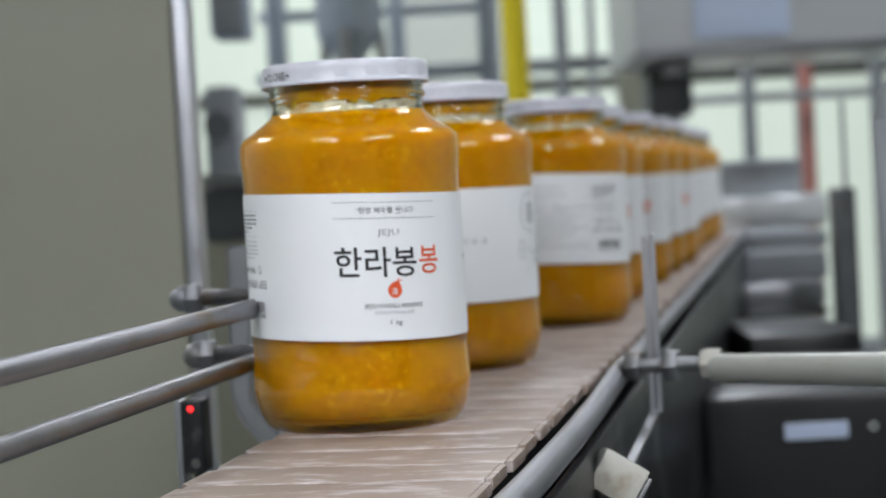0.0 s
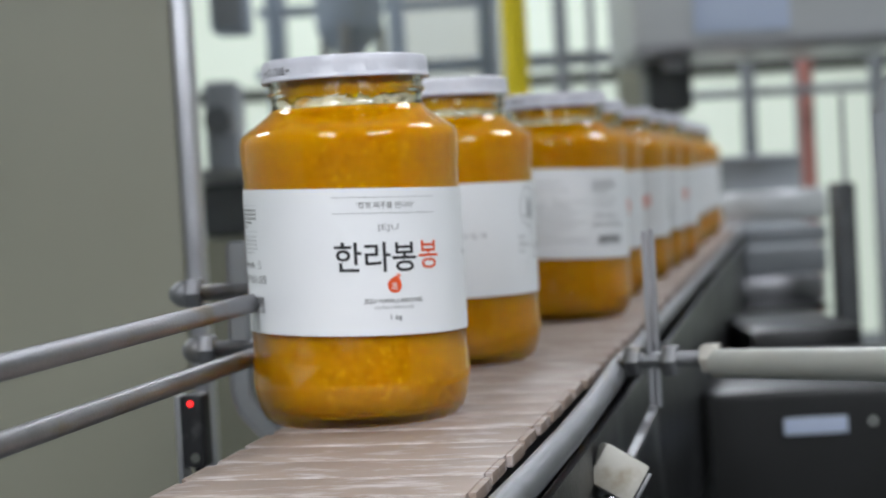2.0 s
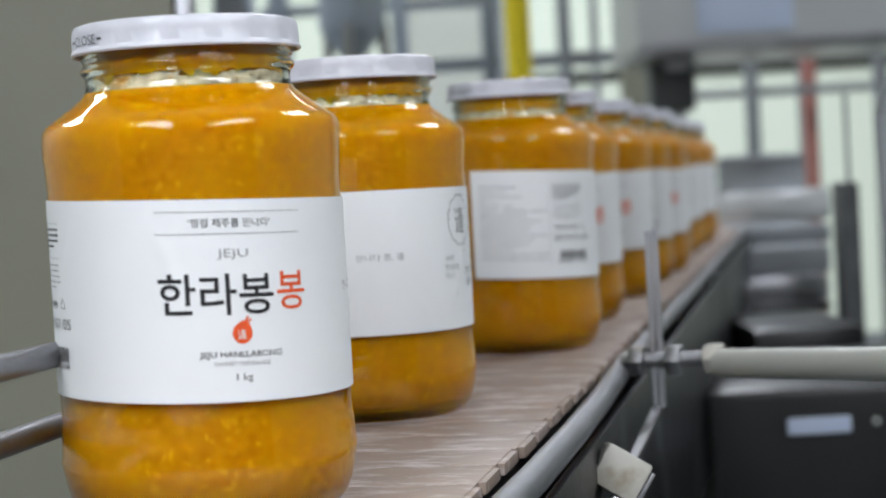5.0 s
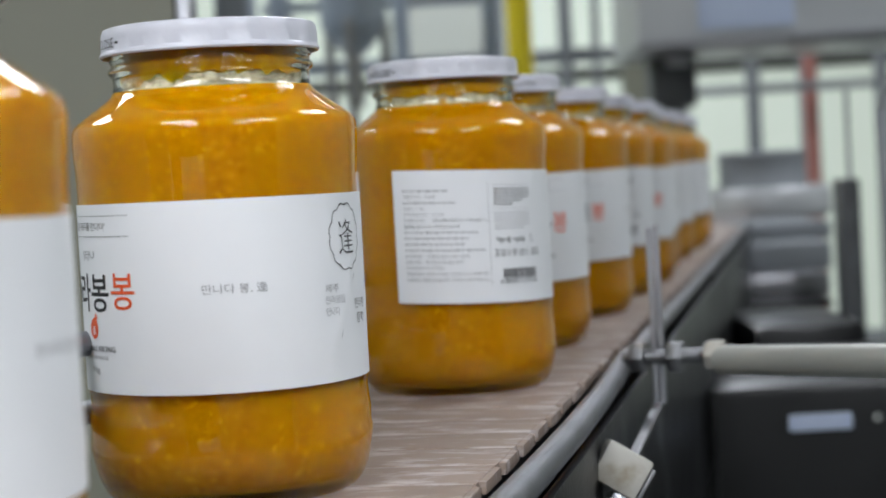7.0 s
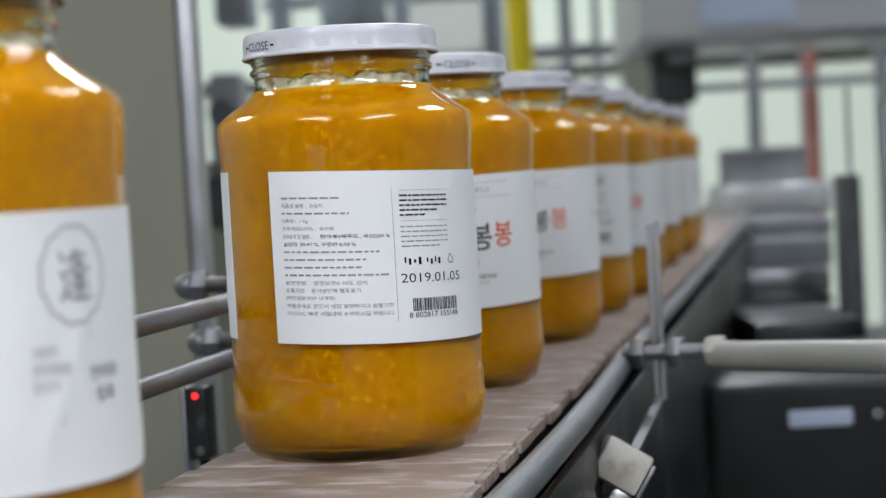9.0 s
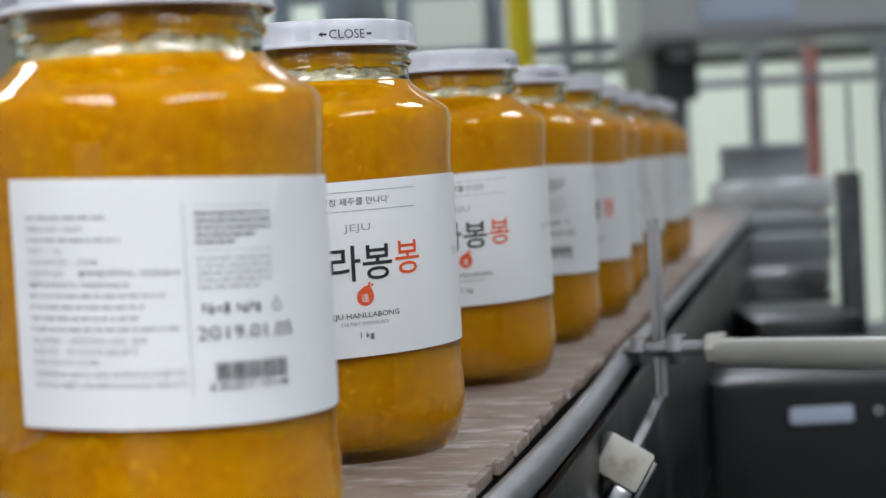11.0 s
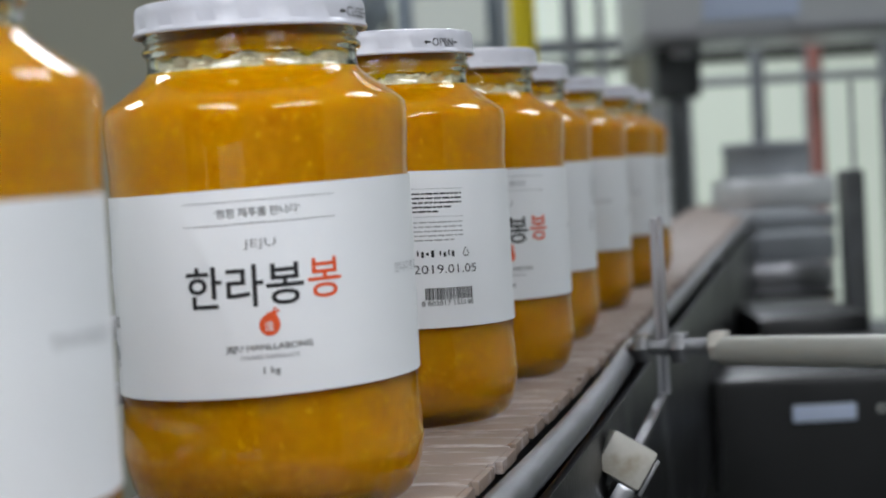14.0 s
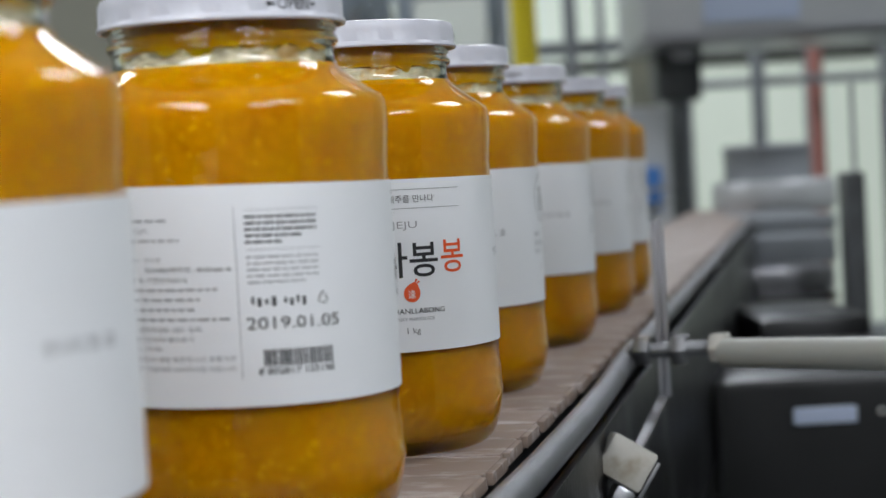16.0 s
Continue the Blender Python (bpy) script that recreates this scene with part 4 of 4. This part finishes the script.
def dark_motor():
    x0, x1, z0, z1, y = 0.4423, 0.5363, 1.1643, 1.3017, 3.700
    m = thing("drive_motor", "dark drive motor with a pale plate on a post", "motor", ROOM)
    part("casing", slab(x0, x1, z0, z1, y, 0.14, 0.012), M_MOTOR, m)
    part("name_plate", slab(0.4747, 0.5217, 1.2493, 1.2893, y - 0.004, 0.0038, 0.001), M_ALU, m)
    part("post", slab((x0 + x1) / 2 - 0.02, (x0 + x1) / 2 + 0.02, 0.0, z0 - 0.001, y + 0.03, 0.05), M_GREY, m)


dark_motor()


def hood():
    x0, x1, z0, z1, y = 0.3857, 0.9553, 1.2818, 1.8148, 3.400
    t = thing("extraction_hood", "pale stainless extraction hood with a bright panel", "hood", ROOM)
    part("skin", slab(x0, x1, z0, z1, y, 0.5, 0.01), M_HOOD, t)
    # the panel's brightness is a reflected light painted as its colour
    part("panel", slab(0.4994, 0.6828, 1.3003, 1.5829, y - 0.006, 0.0055, 0.002), M_ACRYLIC, t, "plastic panel with its pale blue glare painted in")
    part("lip", slab(x0, x1, z0 - 0.014, z0 - 0.001, y - 0.012, 0.5, 0.003), M_STEEL, t)
    part("duct", slab((x0 + x1) / 2 - 0.12, (x0 + x1) / 2 + 0.12, z1 + 0.001, CEILING, y + 0.1, 0.24), M_STEEL, t)


hood()


def turntable():
    """Round steel accumulation table with a drum on it."""
    x0, x1, z0, z1, y = 0.4732, 0.6936, 0.9431, 0.9991, 3.100
    c, r = (x0 + x1) / 2, (x1 - x0) / 2
    t = thing("turntable", "round polished steel turntable on a grey pedestal", "turntable", ROOM @ pose(c, y + r, 0))
    part("disc", lathe([(0, z0), (r * 0.94, z0), (r * 0.99, z0 + 0.006), (r, z0 + 0.02), (r, z1 - 0.02), (r * 0.985, z1 - 0.005), (r * 0.95, z1), (0, z1)], 56), M_HOOD, t)
    part("pedestal", lathe([(0, 0), (r * 0.6, 0), (r * 0.55, 0.03), (r * 0.35, 0.06), (r * 0.35, z0 - 0.001), (0, z0 - 0.001)], 40), M_GREY, t)
    d = thing("drum", "low grey steel drum standing on the turntable", "drum", ROOM @ pose(c - 0.01, y + r, z1))
    q = r * 0.72
    part("shell", lathe([(0, 0), (q, 0), (q, 0.006), (q * 0.97, 0.010), (q * 0.97, 0.05), (q, 0.054), (q, 0.060), (q * 0.9, 0.064), (0, 0.066)], 48), M_GREY, d)


turntable()


def stepped_machine():
    t = thing("packing_machine", "stepped stainless and dark packing machine body", "machine", ROOM)
    rows = ((0.4478, 0.5848, 0.9242, 0.9516, 2.700, M_GREY), (0.4260, 0.5614, 0.8845, 0.9257, 2.600, M_GREY), (0.4141, 0.5405, 0.8512, 0.8864, 2.520, M_STEEL), (0.3983, 0.5311, 0.8404, 0.8528, 2.460, M_DARK))
    for x0, x1, z0, z1, y, m in rows:
        part("step", slab(x0, x1, z0, z1, y, 0.3, 0.006), m, t)
    x0, x1, z0, z1, y = 0.3677, 0.5231, 0.1272, 0.8386, 2.400
    part("base", slab(x0, x1, 0.0, z1, y, 0.4, 0.006), M_DARK, t)
    x0, x1, z0, z1, y = 0.5107, 0.5369, 0.7926, 1.0188, 2.300
    part("pillar", slab(x0, x1, 0.0, z1, y, 0.05), M_MOTOR, t)
    part("thin_rod", rod(((x0 + x1) / 2 + 0.004, y + 0.02, z1), ((x0 + x1) / 2 + 0.004, y + 0.02, z1 + 0.115), 0.003, 12), M_GREY, t)
    x0, x1, z0, z1, y = 0.2747, 0.2915, 0.8460, 0.9364, 1.900
    part("pillar", slab(x0, x1, 0.0, z1, y, 0.04), M_DARK, t)
    part("knob", rod((0.2631, 1.8800, 0.8879), (0.2659, 1.9000, 0.8861), 0.008, 18, bevel=0.002), M_STEEL, t)
    part("knob", rod((0.2792, 1.8600, 0.9123), (0.2837, 1.8900, 0.9101), 0.009, 18, bevel=0.002), M_STEEL, t)


stepped_machine()


def drive_housing():
    """Dark housing that stands close beside the conveyor."""
    t = thing("drive_housing", "black drive housing beside the conveyor", "machine", ROOM)
    x0, x1, z0, z1, y = 0.1636, 0.3422, 0.4942, 0.8670, 1.450
    part("case", slab(x0, x1 + 0.3, 0.0, z1, y, 0.3, 0.01), M_DARK, t)
    part("strip", slab(0.2699, 0.3223, 0.8282, 0.8420, y - 0.006, 0.005, 0.002), M_ACRYLIC, t, "pale metal strip")
    part("rib", slab(0.2060, 0.2116, 0.7750, 0.8670, y - 0.01, 0.009, 0.002), M_DARK, t)
    x0, x1, z0, z1, y = 0.3062, 0.4204, 0.8171, 0.8827, 1.800
    part("cover", slab(x0, x1, z0 - 0.2, z1, y, 0.2, 0.01), M_DARK, t)


drive_housing()


def near_post():
    x0, x1, z0, z1, y = 0.2320, 0.2544, 0.6845, 1.0945, 0.950
    t = thing("machine_post", "grey round machine post with a shiny bolt", "post", ROOM)
    part("tube", tube_path([((x0 + x1) / 2, y, 0.0), ((x0 + x1) / 2, y, 0.6), ((x0 + x1) / 2, y, z1 - 0.02), ((x0 + x1) / 2 + 0.004, y, z1 - 0.008), ((x0 + x1) / 2 + 0.014, y, z1)], (x1 - x0) / 2, 24), M_GREY, t)
    part("bolt", rod((0.2217, 0.9350, 0.9131), (0.2193, 0.9250, 0.9146), 0.0032, 16, bevel=0.001), M_BRIGHT_STEEL, t)


near_post()


def infeed_machine():
    x0, x1, z0, z1, y = 0.3539, 0.4361, 0.8569, 1.1513, 3.500
    t = thing("infeed_machine", "pale grey infeed machine at the end of the conveyor", "machine", ROOM)
    part("body", slab(x0, x1, 0.0, z1, y, 0.3, 0.01), M_HOOD, t)
    part("handle", slab(0.3688, 0.4150, 0.9491, 1.0325, y - 0.03, 0.029, 0.006), M_BLUE, t, "blue plastic block")


infeed_machine()



# ------------------------------------------------ movement
# seconds and metres: at rest, a soft start, then a nearly steady run
RUN = ((0.0, 0.0), (2.35, 0.0), (2.6, 0.0012), (2.8, 0.0068), (3.1, 0.0245), (3.5, 0.0645), (4.2, 0.1330), (6.5, 0.3550), (7.5, 0.4560), (9.2, 0.6180), (11.5, 0.8510), (12.5, 0.9550), (13.5, 1.0565), (14.5, 1.1600), (15.5, 1.2630), (16.0, 1.3149))


def near(y):
    return min(0.27, max(0.0, 0.55 - y))


def drift(y):
    """The jars edge sideways where the bars open out, close to the camera."""
    return -0.30 * near(y) ** 2


def place(x, y, turn, travel):
    y -= travel
    return pose(x + drift(y), y, BELT_Z, 0, 0, turn - 290 * near(y) ** 2)


FINE = []
for (ta, da), (tb, db) in zip(RUN, RUN[1:]):
    n = max(1, round((tb - ta) / 0.5)) if ta > 4 else 1
    FINE += [(ta + (tb - ta) * k / n, da + (db - da) * k / n) for k in range(n)]
FINE.append(RUN[-1])


def motions():
    walk(chain, [(t, Matrix.Translation((0, -d, BELT_Z))) for t, d in FINE])
    for jar, (x, y, turn, dz, tilt) in zip(jars, JARS):
        walk(jar, [(t, place(x, y, turn, d)) for t, d in FINE])


motions()
